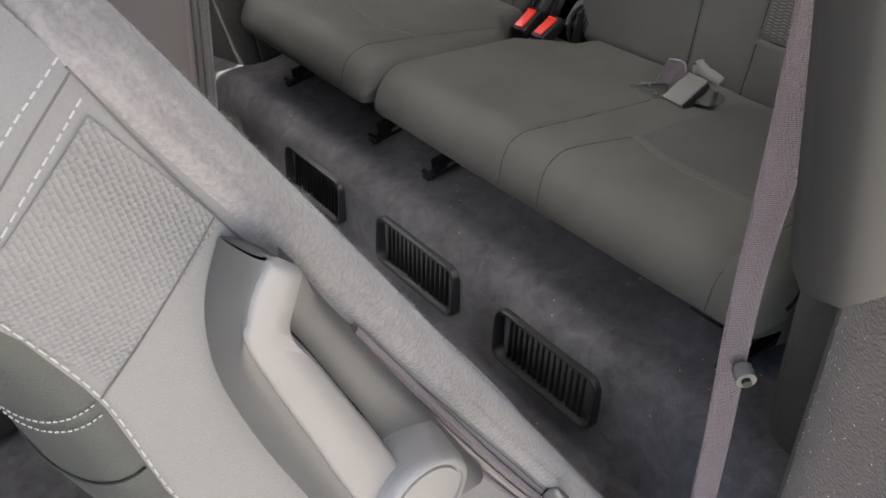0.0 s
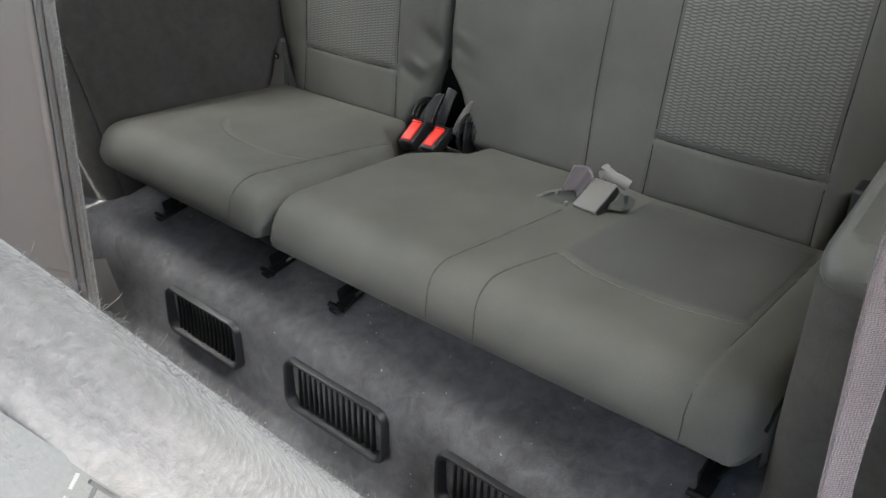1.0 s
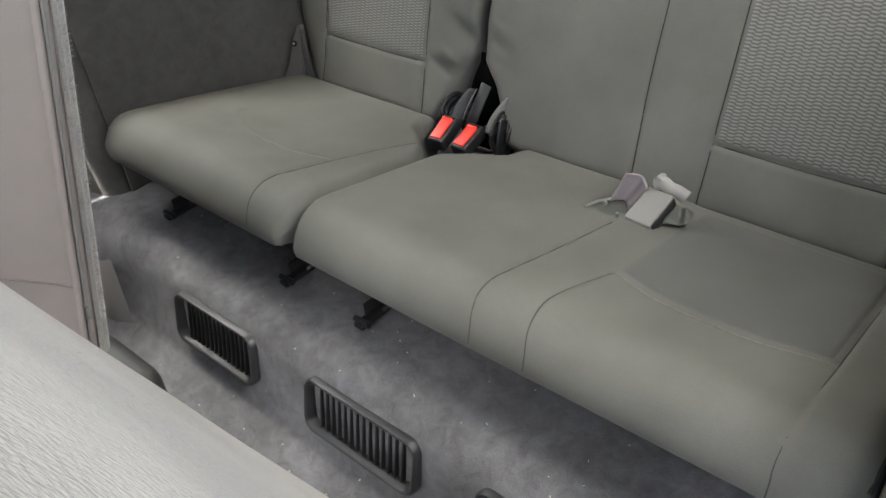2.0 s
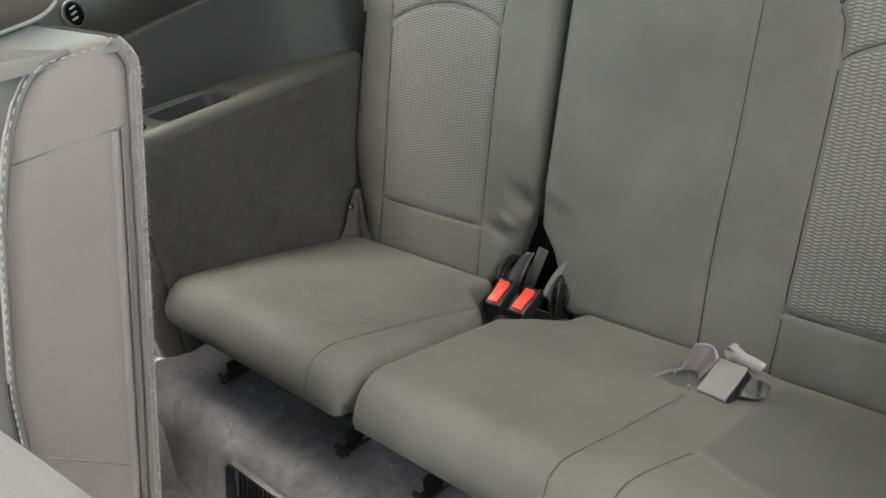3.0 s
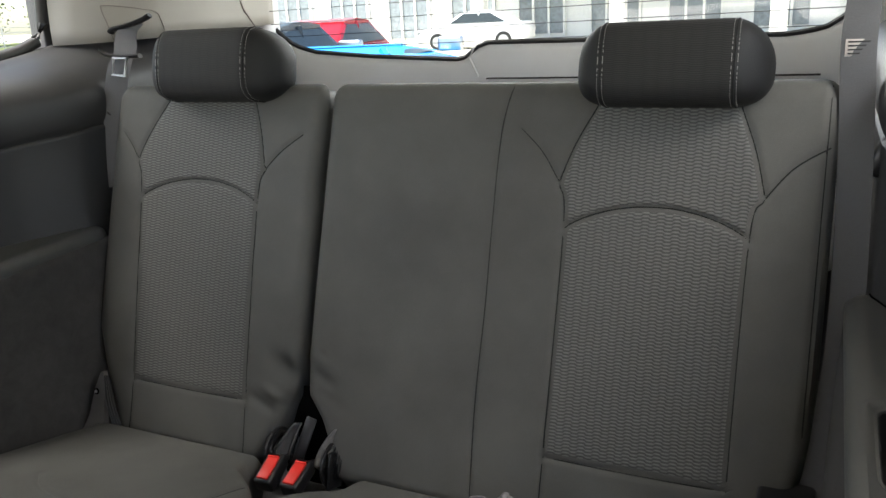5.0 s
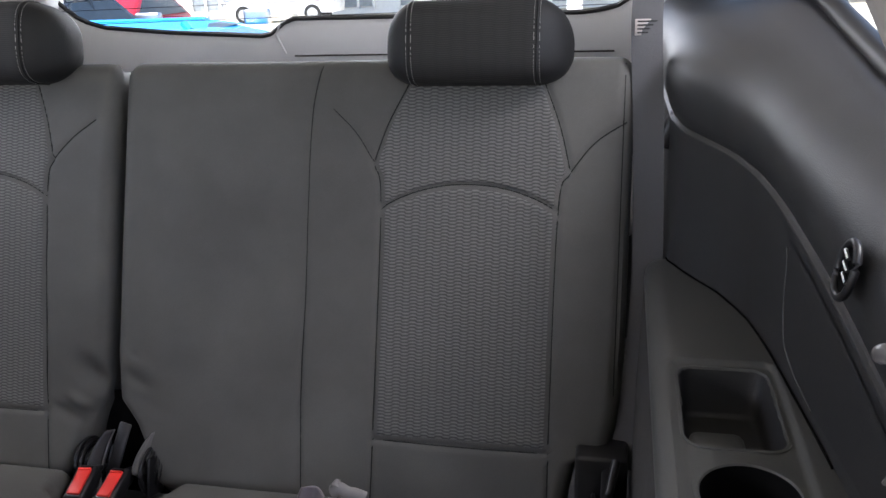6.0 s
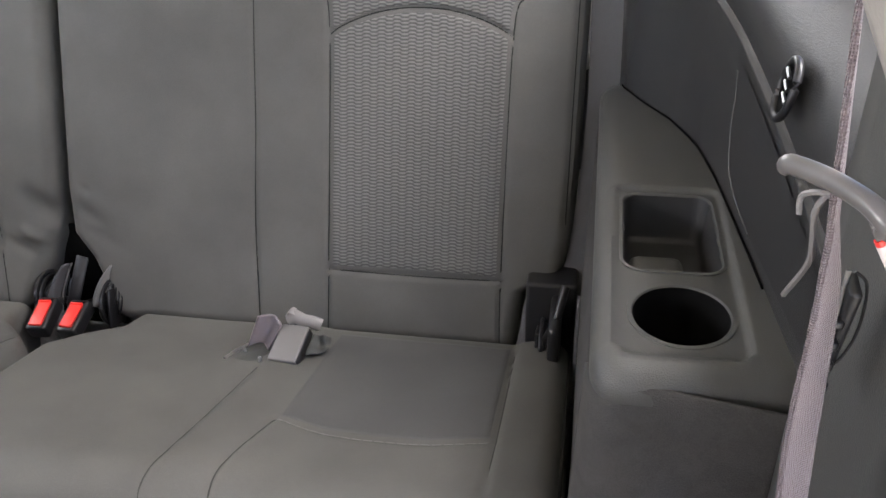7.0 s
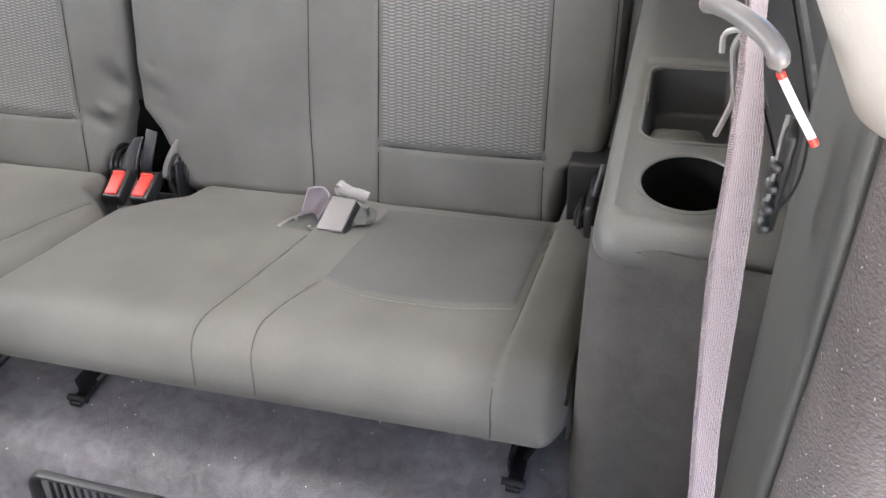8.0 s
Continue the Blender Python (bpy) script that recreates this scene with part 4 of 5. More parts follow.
def hinge_cover(seat, x, y, z, w, mat, label):
    """A bowed upright plastic cover, wider below and bent back at its top."""

    def f(u, v):
        k = 2 * u - 1
        half = w * (1 - 0.55 * v ** 2)
        return Vector((x + k * half + 0.020 * v * v + 0.004 * v, y + 0.030 * v - 0.012 * (1 - k * k), z + 0.060 * v - 0.004 * k * k))

    c = part("hinge_cover", sheet(f, np.linspace(0, 1, 12), np.linspace(0, 1, 14)), mat, seat, label)
    thicken(c, 0.003)
    part("cover_edge", tube([f(1, v) for v in np.linspace(0, 1, 14)], 0.0016, 6), LEVER, c)
    for k in range(4):
        part("hinge_rib", tube(curve([f(1, 0.0) + Vector((0.004 + 0.005 * k, -0.004, -0.014)), f(1, 0.35) + Vector((0.007 + 0.005 * k, -0.008, -0.004 * k)), f(1, 0.75 - 0.1 * k) + Vector((0.003 + 0.005 * k, 0, 0))], 6), 0.0014, 5), DARKMETAL, c)


hinge_cover(left_seat, 0.014, 0.052, 0.088, 0.015, GLOSSGREY, "curved dark grey plastic hinge cover")
hinge_cover(right_seat, 0.094, 0.056, 0.090, 0.014, HOUSING, "curved pale grey plastic hinge cover")
part("hinge_strap", moved(box(-0.010, 0.010, -0.002, 0.002, -0.045, 0.042, 0.0015, 1), Matrix.Translation((0.060, 0.064, 0.122)) @ Matrix.Rotation(radians(14), 4, "Y") @ Matrix.Rotation(radians(-22), 4, "X")), BLACK, right_seat, "flat black steel strap")
# added black sheet: the deep shade between the seat backs, put in as colour
part("gap_shade", box(-0.03, 0.125, 0.122, 0.126, 0.0, 0.192, 0.001, 1), HOLLOW, left_seat, "near-black sheet painting the shade between the seats")
MB = Matrix.Translation((-0.402, 0.055, 0.127)) @ Matrix.Rotation(radians(-18), 4, "X")
shape = [(-0.040, -0.085), (0.030, -0.075), (0.022, -0.03), (0.016, 0.03), (0.010, 0.055), (0.003, 0.052), (-0.008, 0.02), (-0.016, -0.03)]
n8 = len(shape)
br = part("side_bracket", ([MB @ Vector((x, y, z)) for y in (-0.006, 0.004) for x, z in shape], [tuple(range(n8)), tuple(range(2 * n8 - 1, n8 - 1, -1))] + [(i, (i + 1) % n8, n8 + (i + 1) % n8, n8 + i)[::-1] for i in range(n8)]), HOUSING, left_seat, "pale grey plastic bracket with a bolt hole", smooth=False)
part("bolt_hole", tube([MB @ Vector((-0.002, -0.008, 0.015)), MB @ Vector((-0.002, -0.003, 0.015))], 0.006, 12), HOLLOW, br)
part("bolt", tube([MB @ Vector((-0.002, -0.010, 0.015)), MB @ Vector((-0.002, -0.004, 0.015))], 0.003, 8), METAL, br)
for k in range(3):
    part("cable", tube(curve([(-0.384 + 0.004 * k, 0.062, 0.175), (-0.370 + 0.007 * k, 0.045, 0.13), (-0.352 + 0.008 * k, 0.036, 0.085)], 8), 0.003, 6), BLACK, br)

# loose latch plate and belt end in the cushion gap
gb = thing("seat_belt_latch", (0.45, -0.02, 0.14), "grey belt connector lying in the gap behind the cushion", "seat belt latch")
MG = Matrix.Translation((0.4612, -0.0700, 0.1440)) @ Matrix.Rotation(radians(-7), 4, "Z") @ Matrix.Rotation(radians(22), 4, "X") @ Matrix.Rotation(radians(-5), 4, "Y")
hs = part("housing", moved(box(-0.0211, 0.0211, -0.0286, 0.0286, -0.020, 0.0, 0.0025, 3), MG), HOUSING, gb, "grey plastic connector housing")
part("end_face", moved(box(0.0205, 0.0222, -0.0262, 0.0262, -0.019, -0.0025, 0.0006, 1), MG), BLACK, hs)
wave = lambda u, v: 0.0035 * math.sin(u * 8 + v * 3) + 0.0025 * math.sin(v * 7 + u)
crump = lambda u, v, a, b, c, d: (Vector(a) * (1 - u) + Vector(b) * u) * (1 - v) + (Vector(c) * (1 - u) + Vector(d) * u) * v + Vector((0, -0.6, 0.8)) * wave(u, v)
us = np.linspace(0, 1, 16)
satin = material("mauve_satin_webbing", (0.16, 0.14, 0.15), 0.3, grain=0.1, scale=700, bump=0.15)
roll = [(0.452, -0.034, 0.156), (0.462, -0.036, 0.163), (0.474, -0.037, 0.158), (0.484, -0.036, 0.156), (0.497, -0.034, 0.150)]
part("webbing_end", tube(curve(roll, 6), 0.0098, 12, flat=0.62, wide=(0.2, 0.3, 1)), LEVER, gb, "rolled pale webbing end")
part("webbing_lip", ribbon(curve([(0.450, -0.030, 0.163), (0.456, -0.036, 0.173), (0.464, -0.034, 0.170)], 6), 0.012, (0.2, 1, 0.1)), LEVER, gb)
thicken(part("webbing_end", sheet(lambda u, v: crump(u, v, (0.484, -0.075, 0.126), (0.515, -0.058, 0.126), (0.490, -0.045, 0.142), (0.512, -0.040, 0.136)), us, us), VINYL, gb, "crumpled grey webbing end"), 0.002)
fold = lambda u, v: Vector((0.399 + 0.026 * u + 0.016 * v + 0.004 * u * v, -0.062 + 0.012 * v + 0.014 * math.sin(u * 3.1), 0.124 - 0.004 * u + 0.043 * v - 0.008 * u * v))
thicken(part("belt_fold", sheet(fold, us, us), satin, gb, "folded mauve satin webbing"), 0.003)
part("fold_edge", tube([fold(u, 1.0) for u in us], 0.0018, 6), satin, gb)
ZC = lambda y: 0.184 - 0.225 * (y + 0.36)
part("pad", sheet(lambda u, v: Vector((0.380 + 0.020 * v + 0.045 * u, -0.095 + 0.055 * v - 0.006 * u, ZC(-0.09 + 0.05 * v) + 0.005 * math.sin(u * 3.1) * math.sin(v * 3.1) + 0.002)), us, us), VINYL, gb, "grey cover flap")
part("loop", ribbon([(0.378, -0.095, ZC(-0.095) + 0.003), (0.386, -0.075, ZC(-0.075) + 0.007), (0.394, -0.050, ZC(-0.05) + 0.006)], 0.006, (0.9, -0.3, 0)), METAL, gb, "steel loop")
for x, y in ((0.397, -0.072), (0.428, -0.093)):
    part("screw", tube([(x, y, ZC(y) + 0.003), (x, y, ZC(y) + 0.009)], 0.0026, 8), METAL, gb)

lb = thing("seat_belt", (-0.47, 0.32, 0.75), "grey seat belt hanging from the rear pillar with a latch tongue", "seat belt", "rear seat belts")
part("webbing", ribbon(curve([(-0.482, 0.365, 0.812), (-0.474, 0.335, 0.797), (-0.462, 0.315, 0.780), (-0.436, 0.286, 0.762), (-0.432, 0.262, 0.735), (-0.442, 0.254, 0.694), (-0.450, 0.248, 0.650), (-0.452, 0.242, 0.598), (-0.45, 0.23, 0.5)], 10), 0.044, (1, 0.45, 0)), BELT, lb)
part("slot_lip", tube(curve([(-0.522, 0.338, 0.796), (-0.512, 0.336, 0.802), (-0.477, 0.338, 0.808), (-0.434, 0.340, 0.818), (-0.415, 0.342, 0.826)], 8), 0.0075, 8, flat=0.6), BLACK, lb, "black belt slot lip")
part("tongue_bar", tube(curve([(-0.470, 0.256, 0.766), (-0.455, 0.256, 0.756), (-0.415, 0.256, 0.752), (-0.372, 0.258, 0.752)], 6), 0.0070, 8, flat=0.6), BLACK, lb, "black plastic tongue grip")
part("tongue", tube([(-0.428, 0.246, 0.750), (-0.394, 0.246, 0.749), (-0.407, 0.246, 0.716), (-0.437, 0.246, 0.719)], 0.0034, 8, closed=True), METAL, lb, "steel latch tongue")
part("guide", tube(curve([(-0.500, 0.252, 0.640), (-0.484, 0.250, 0.651), (-0.462, 0.248, 0.643), (-0.470, 0.248, 0.619), (-0.465, 0.248, 0.596)], 6), 0.008, 8, flat=0.6), BLACK, lb)

rb = thing("seat_belt", (0.85, 0.25, 0.6), "grey seat belt running down beside the wide seat", "seat belt", "rear seat belts")
part("webbing", ribbon(curve([(0.862, 0.36, 0.88), (0.846, 0.27, 0.76), (0.853, 0.235, 0.60), (0.858, 0.18, 0.40), (0.85, 0.13, 0.25), (0.835, 0.09, 0.15)], 10), 0.042, (1, -0.12, 0)), BELT, rb)
part("care_label", moved(box(-0.018, 0.018, -0.0012, 0.0006, -0.011, 0.011, 0.0004, 1), Matrix.Translation((0.848, 0.262, 0.735)) @ Matrix.Rotation(radians(-12), 4, "X")), PAPER, rb, "small printed label")
for k in range(4):
    part("label_line", moved(box(-0.015, 0.015, -0.0022, -0.0012, -0.0085 + 0.005 * k, -0.0065 + 0.005 * k), Matrix.Translation((0.848, 0.262, 0.735)) @ Matrix.Rotation(radians(-12), 4, "X")), RUBBER, rb)
part("guide", moved(box(-0.012, 0.012, -0.02, 0.02, -0.028, 0.028, 0.007), Matrix.Translation((0.885, 0.25, 0.60)) @ Matrix.Rotation(radians(25), 4, "Y")), BLACK, rb)
part("lower_buckle", tube(curve([(0.80, 0.01, 0.12), (0.815, 0.0, 0.165), (0.825, 0.03, 0.20)], 6), 0.006, 8), DARKMETAL, rb)
part("lower_bracket", box(0.806, 0.822, -0.03, 0.06, 0.09, 0.17, 0.006), BLACK, rb)

# ---- middle row ----
BROWNREST = material("taupe_brown_headrest_cloth", (0.10, 0.085, 0.075), 0.75, grain=0.1, scale=800, bump=0.25, stain=0.1)


def far_seat():
    """Upright middle-row seat with its felt-edged back, seen from its inner side."""
    s = thing("middle_row_seat", (-0.15, -0.65, -0.17), "grey upright middle-row seat with a felt-covered back", "seat")
    X = 0.085
    rear = lambda z: -0.548 + 0.243 * (z - 0.63) - 0.020 * max(0, (z - 0.625) / 0.035) ** 2
    front = lambda z: line(z, [(0.05, -0.80), (0.2, -0.772), (0.294, -0.755), (0.375, -0.743), (0.53, -0.70), (0.6, -0.671), (0.625, -0.656), (0.645, -0.639), (0.655, -0.622), (0.66, -0.598)])
    zs = list(np.linspace(0.12, 0.6, 30)) + list(np.linspace(0.605, 0.66, 14))

    def side(u, z):
        y = front(z) + (rear(z) - front(z)) * u
        return Vector((X - 0.012 * (2 * u - 1) ** 4 - 0.2 * max(0, z - 0.63) ** 1.3, y, z))

    part("side_panel", sheet(side, np.linspace(0, 1, 14), zs), TAUPE, s, "taupe-grey side panel")

    def bolster(u, z):
        a = u * math.pi * 0.75
        y = front(z) - 0.075 * math.sin(a) - 0.002
        x = X - 0.012 - 0.005 - 0.10 * (1 - math.cos(a))
        return Vector((x, y, z + 0.02 * math.sin(a)))

    part("front_bolster", sheet(bolster, np.linspace(0, 1, 14), zs, True), GREYCLOTH, s, "grey cloth front bolster")
    part("piping", tube([(X - 0.006, front(z), z) for z in zs], 0.0035, 6), HOUSING, s)
    dash = [(X - 0.001, front(z) - 0.004, z) for z in np.linspace(0.13, 0.655, 110)] + [(X + 0.0005, y, 0.656 + 0.05 * (y + 0.618)) for y in np.linspace(-0.618, -0.566, 12)]
    part("stitching", join(*[tube(dash[i : i + 2], 0.0009, 4) for i in range(0, 120, 2)]), PALETHREAD, s, "pale stitching")

    def rearface(u, z):
        a = min(1, u * 4) * math.pi / 2
        return Vector((X - 0.012 - 0.02 * (1 - math.cos(a)) - 0.48 * max(0, u - 0.25) / 0.75, rear(z) + 0.004 + 0.018 * math.sin(a), z))

    part("felt_back", sheet(rearface, np.linspace(0, 1, 24), zs), FELT, s, "pale felt back cover")
    part("felt_edge", tube([(X - 0.008, rear(z) + 0.003, z) for z in zs], 0.0045, 6), FELT, s, "frayed pale felt edge")
    rnd = random.Random(6)
    geo = []
    for _ in range(700):
        z = rnd.uniform(0.15, 0.66)
        p = Vector((X - 0.004, rear(z) + 0.008, z))
        d = Vector((rnd.gauss(0.4, 0.5), rnd.gauss(0.7, 0.5), rnd.gauss(0, 0.6))).normalized()
        geo.append(tube([p - d * 0.003, p + d * rnd.uniform(0.001, 0.006)], 0.00025, 3))
    part("loose_fibre", join(*geo), FELT, s, "frayed felt fibres", kind="stuff")
    zip_line = [(X - 0.002, rear(z) - 0.020, z) for z in np.linspace(0.15, 0.58, 40)]
    part("zip", tube(zip_line, 0.004, 6, flat=0.6, wide=(0, 1, 0)), TAUPE, s, "taupe zip fastener")
    part("zip", tube([(x, y + 0.008, z) for x, y, z in zip_line], 0.0022, 6), HOUSING, s)
    part("zip_pull", tube([(X + 0.004, -0.666, 0.205), (X + 0.005, -0.667, 0.19)], 0.0022, 8), HOUSING, s, "pale zip pull")
    part("hem", tube([(X + 0.001, y, 0.236 - 0.85 * (y + 0.668)) for y in np.linspace(-0.74, -0.668, 8)], 0.0012, 5), TAUPE, s)
    part("fold", tube([(X - 0.001, y, 0.582 + 0.03 * (y + 0.62)) for y in np.linspace(front(0.585), rear(0.585) - 0.01, 10)], 0.0012, 5), HOUSING, s)

    def cap(u, v):
        y = -0.553 - 0.20 * u
        z = 0.650 + 0.012 * math.sin(min(1, v * 9) * math.pi / 2) - 0.03 * max(0, u - 0.55) ** 1.5 * 4
        return Vector((X - 0.002 - 0.03 * (1 - math.cos(min(1, v * 9) * math.pi / 2)) - 0.46 * max(0, v - 0.11), y, z))

    part("shoulder", sheet(cap, np.linspace(0, 1, 16), np.linspace(0, 1, 40)), GREYCLOTH, s, "light grey shoulder of the backrest")
    part("headrest", ellipsoid((-0.17, -0.612, 0.766), (0.14, 0.085, 0.11), 0.5, m=Matrix.Rotation(radians(8), 3, "X")), BROWNREST, s, "taupe-brown headrest with pale piping")
    sg = lambda v: math.copysign(abs(v) ** 0.5, v)
    turn = Matrix.Rotation(radians(8), 3, "X")
    part("headrest_piping", tube([Vector((-0.17, -0.612, 0.766)) + turn @ Vector((0.112, 0.0755 * sg(math.cos(a)), 0.0975 * sg(math.sin(a)))) for a in np.linspace(0, 2 * math.pi, 60)[:-1]], 0.0022, 5, closed=True), PALETHREAD, s, "pale piping")
    part("seat_cushion", box(-0.42, 0.06, -1.25, -0.72, 0.02, 0.16, 0.04, 4), GREYCLOTH, s)
    part("base_cover", box(-0.40, 0.05, -1.2, -0.60, -0.165, 0.03, 0.02, 3), PLASTIC, s)


solo("kick_panel", sheet(lambda u, v: Vector((-0.445 + 0.125 * u + 0.02 * u * v, -0.492 - 0.006 * math.sin(u * 3.1) - 0.012 * v + 0.012 * max(0, u - 0.8) * 5, -0.028 - 0.02 * (1 - u) - 0.125 * v)), np.linspace(0, 1, 16), np.linspace(0, 1, 10)), LEVER, "grey plastic kick panel at the end of the carpeted step", "trim panel")
far_seat()

# the tipped seat beside the open door: along its back edge (a) and into its thickness (d), on the plane of its side
NX = 0.87
NA, ND = Vector((0, -0.395, 0.919)), Vector((0, -0.919, -0.395))
NO = Vector((0, -0.633, 0.143))


def on_side(a, d, x=NX):
    p = NO + NA * a + ND * d
    return Vector((x, p.y, p.z))


def near_seat():
    s = thing("middle_row_seat", (0.62, -0.85, -0.17), "light grey middle-row seat tipped forward, felt back and recline lever", "seat")
    side_x = lambda a, d: NX - 0.006 * ((d - 0.09) / 0.07) ** 2
    as_ = list(np.linspace(-0.30, 0.60, 60)) + [0.605, 0.61, 0.618, 0.626, 0.632]
    crown = lambda a: 0.05 * max(0, (a - 0.575) / 0.06) ** 2
    low = lambda a: line(a, [(-0.3, 0.2), (0.35, 0.178), (0.427, 0.160), (0.499, 0.133), (0.56, 0.124), (0.64, 0.11)])

    def side(u, a):
        d = 0.043 + (low(a) - 0.043) * u
        return on_side(a, d, side_x(a, d) - crown(a))

    part("side_panel", sheet(side, np.linspace(0, 1, 16), as_), GREYCLOTH, s, "light grey cloth side panel")

    def under(u, a):
        q = u * math.pi * 0.6
        d = low(a) + 0.05 * math.sin(q)
        return on_side(a, d, side_x(a, low(a)) - crown(a) - 0.012 - 0.12 * (1 - math.cos(q)))

    part("front_bolster", sheet(under, np.linspace(0, 1, 12), as_), VINYL, s, "grey-green vinyl front bolster")

    def felt(u, a):
        # from the side round the edge and over the back to the far side
        k = crown(a) * 0.9
        if u < 0.2:
            q = u / 0.2
            return on_side(a - k * 0.2, 0.045 - 0.013 * q, NX - 0.003 + 0.004 * math.sin(q * 3) - crown(a))
        if u < 0.45:
            q = (u - 0.2) / 0.25 * math.pi / 2
            return on_side(a - k * 0.3, 0.032 - 0.014 * math.sin(q), NX - 0.002 - 0.028 * (1 - math.cos(q)) - crown(a))
        q = (u - 0.45) / 0.55
        bulge = -0.018 + 0.0025 * noise.noise(Vector((q * 3, a * 6, 0)))
        return on_side(a - k * 0.3, -bulge, NX - 0.03 - crown(a) * (1 - 2 * q) - 0.46 * q)

    f = part("felt_back", sheet(felt, list(np.linspace(0, 0.2, 6)) + list(np.linspace(0.22, 0.45, 10)) + list(np.linspace(0.48, 1, 26)), as_), FELT, s, "pale felt back cover with frayed edge")

    # loose fibres along the felt edge
    rnd = random.Random(4)
    geo = []
    for _ in range(3200):
        a = rnd.uniform(-0.05, 0.62)
        u = rnd.uniform(0.36, 0.47) if rnd.random() < 0.95 else rnd.uniform(0.05, 0.9)
        p = felt(u, a)
        n = Vector((0.5 if u < 0.45 else 0.1, 0.0, 0.0)) - ND * 0.9
        d = Vector((rnd.gauss(0, 0.5), rnd.gauss(0, 0.5), rnd.gauss(0, 0.5))) + n
        d.normalize()
        L = rnd.uniform(0.0005, 0.0020) if rnd.random() < 0.96 else rnd.uniform(0.0020, 0.0036)
        b = Vector((rnd.gauss(0, 1), rnd.gauss(0, 1), rnd.gauss(0, 1))) * 0.45
        geo.append(tube([p - d * 0.001, p + d * L * 0.5 + b * L * 0.2, p + d * L * 0.8 + b * L * 0.9, p + d * L * 0.55 + b * L * 1.5], 0.00007, 3))
    part("loose_fibre", join(*geo), FELT, s, "frayed pale felt fibres", kind="stuff")

    # seams of the side panel
    seam = lambda pts, r=0.0005, mat=SOFTTHREAD, name="seam": part(name, tube([on_side(a, d, side_x(a, d) + 0.001) for a, d in curve(pts, 10)], r, 5), mat, s)
    seam([(0.60, 0.0435), (0.52, 0.049), (0.40, 0.047), (0.2, 0.047), (0.0, 0.047)])
    seam([(0.521, 0.049), (0.51, 0.09), (0.499, 0.132)])
    seam([(0.598, 0.044), (0.591, 0.075), (0.578, 0.122)])

    def stitches(pts, n, r=0.00040):
        line_ = [on_side(a, d, side_x(a, d) + 0.0016) for a, d in curve(pts, n)]
        return join(*[tube(line_[i : i + 3], r, 5) for i in range(0, len(line_) - 3, 3)])

    part("stitching", stitches([(0.604, 0.043), (0.598, 0.075), (0.585, 0.122)], 22), PALETHREAD, s, "white double stitching")
    part("stitching", stitches([(0.590, 0.048), (0.582, 0.08), (0.570, 0.122)], 22), PALETHREAD, s, "white double stitching")
    part("stitching", stitches([(0.56, 0.123), (0.499, 0.132), (0.427, 0.158), (0.35, 0.176)], 30), PALETHREAD, s, "white edge stitching")
    for a0 in (0.489, 0.482):
        row = [under(u, a0) + ND * 0.001 + Vector((0.0005, 0, 0)) for u in np.linspace(0.03, 0.95, 60)]
        part("stitching", join(*[tube(row[i : i + 2], 0.00045, 5) for i in range(0, 58, 2)]), PALETHREAD, s, "pale double stitching")
    part("seam", tube([under(u, 0.44) + ND * 0.0006 for u in np.linspace(0.02, 0.95, 30)], 0.0008, 5), THREAD, s)
    # zip beside the lever
    for dd, r, mat in ((0.050, 0.0032, PINKBELT), (0.056, 0.0022, TAUPE), (0.061, 0.0018, PINKBELT)):
        part("zip", tube([on_side(a, dd + 0.004 * math.sin(a * 9), NX + 0.001) for a in np.linspace(0.42, 0.02, 30)], r, 6), mat, s, "mauve-grey zip")
    # textured patch above the lever
    part("woven_patch", sheet(lambda u, v: on_side(0.584 - 0.066 * v - 0.016 * u, 0.051 + 0.076 * u - 0.002 * v, NX + 0.0008 - 0.006 * ((0.051 + 0.076 * u - 0.09) / 0.07) ** 2), np.linspace(0, 1, 10), np.linspace(0, 1, 10)), PATCH, s, "dimpled light grey cloth patch")

    # recline lever: a deep pale handle whose outer flank slopes down to the seat, a sunken panel and a round pivot
    foot = curve([(0.514, 0.054), (0.499, 0.075), (0.481, 0.090), (0.456, 0.103), (0.411, 0.117), (0.349, 0.131), (0.28, 0.146), (0.22, 0.158)], 6)
    outer = curve([(0.510, 0.047), (0.506, 0.058), (0.497, 0.070), (0.483, 0.080), (0.4145, 0.0975), (0.377, 0.107), (0.31, 0.121), (0.25, 0.132)], 6)
    inner = curve([(0.494, 0.0415), (0.485, 0.053), (0.475, 0.0635), (0.452, 0.0665), (0.4085, 0.0735), (0.388, 0.0765), (0.336, 0.0865), (0.27, 0.098)], 6)
    far_edge = curve([(0.474, 0.043), (0.465, 0.044), (0.455, 0.045), (0.445, 0.046), (0.40, 0.049), (0.37, 0.051), (0.30, 0.056), (0.24, 0.060)], 6)
    spot = lambda p, up: on_side(p[0], p[1], NX + up)
    mixed = lambda p, q, k: (p[0] + (q[0] - p[0]) * k, p[1] + (q[1] - p[1]) * k)
    n = len(foot)
    # the flank's shade is painted: same lever, darker grey than its top
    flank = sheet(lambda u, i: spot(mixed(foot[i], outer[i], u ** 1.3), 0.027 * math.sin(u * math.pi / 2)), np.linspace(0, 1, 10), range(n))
    h = part("lever_shaded_flank", flank, FLANK, s, "lever flank in a darker grey for its shade")
    prof = [(0.0, 0.0265), (0.03, 0.0285), (0.10, 0.0295), (0.5, 0.0300), (0.90, 0.0295), (0.97, 0.0280), (1.0, 0.0255), (1.0, 0.008)]
    tip = [spot(mixed(outer[0], inner[0], k), up - 0.006) + NA * (0.004 * math.sin(k * math.pi)) for k, up in prof]
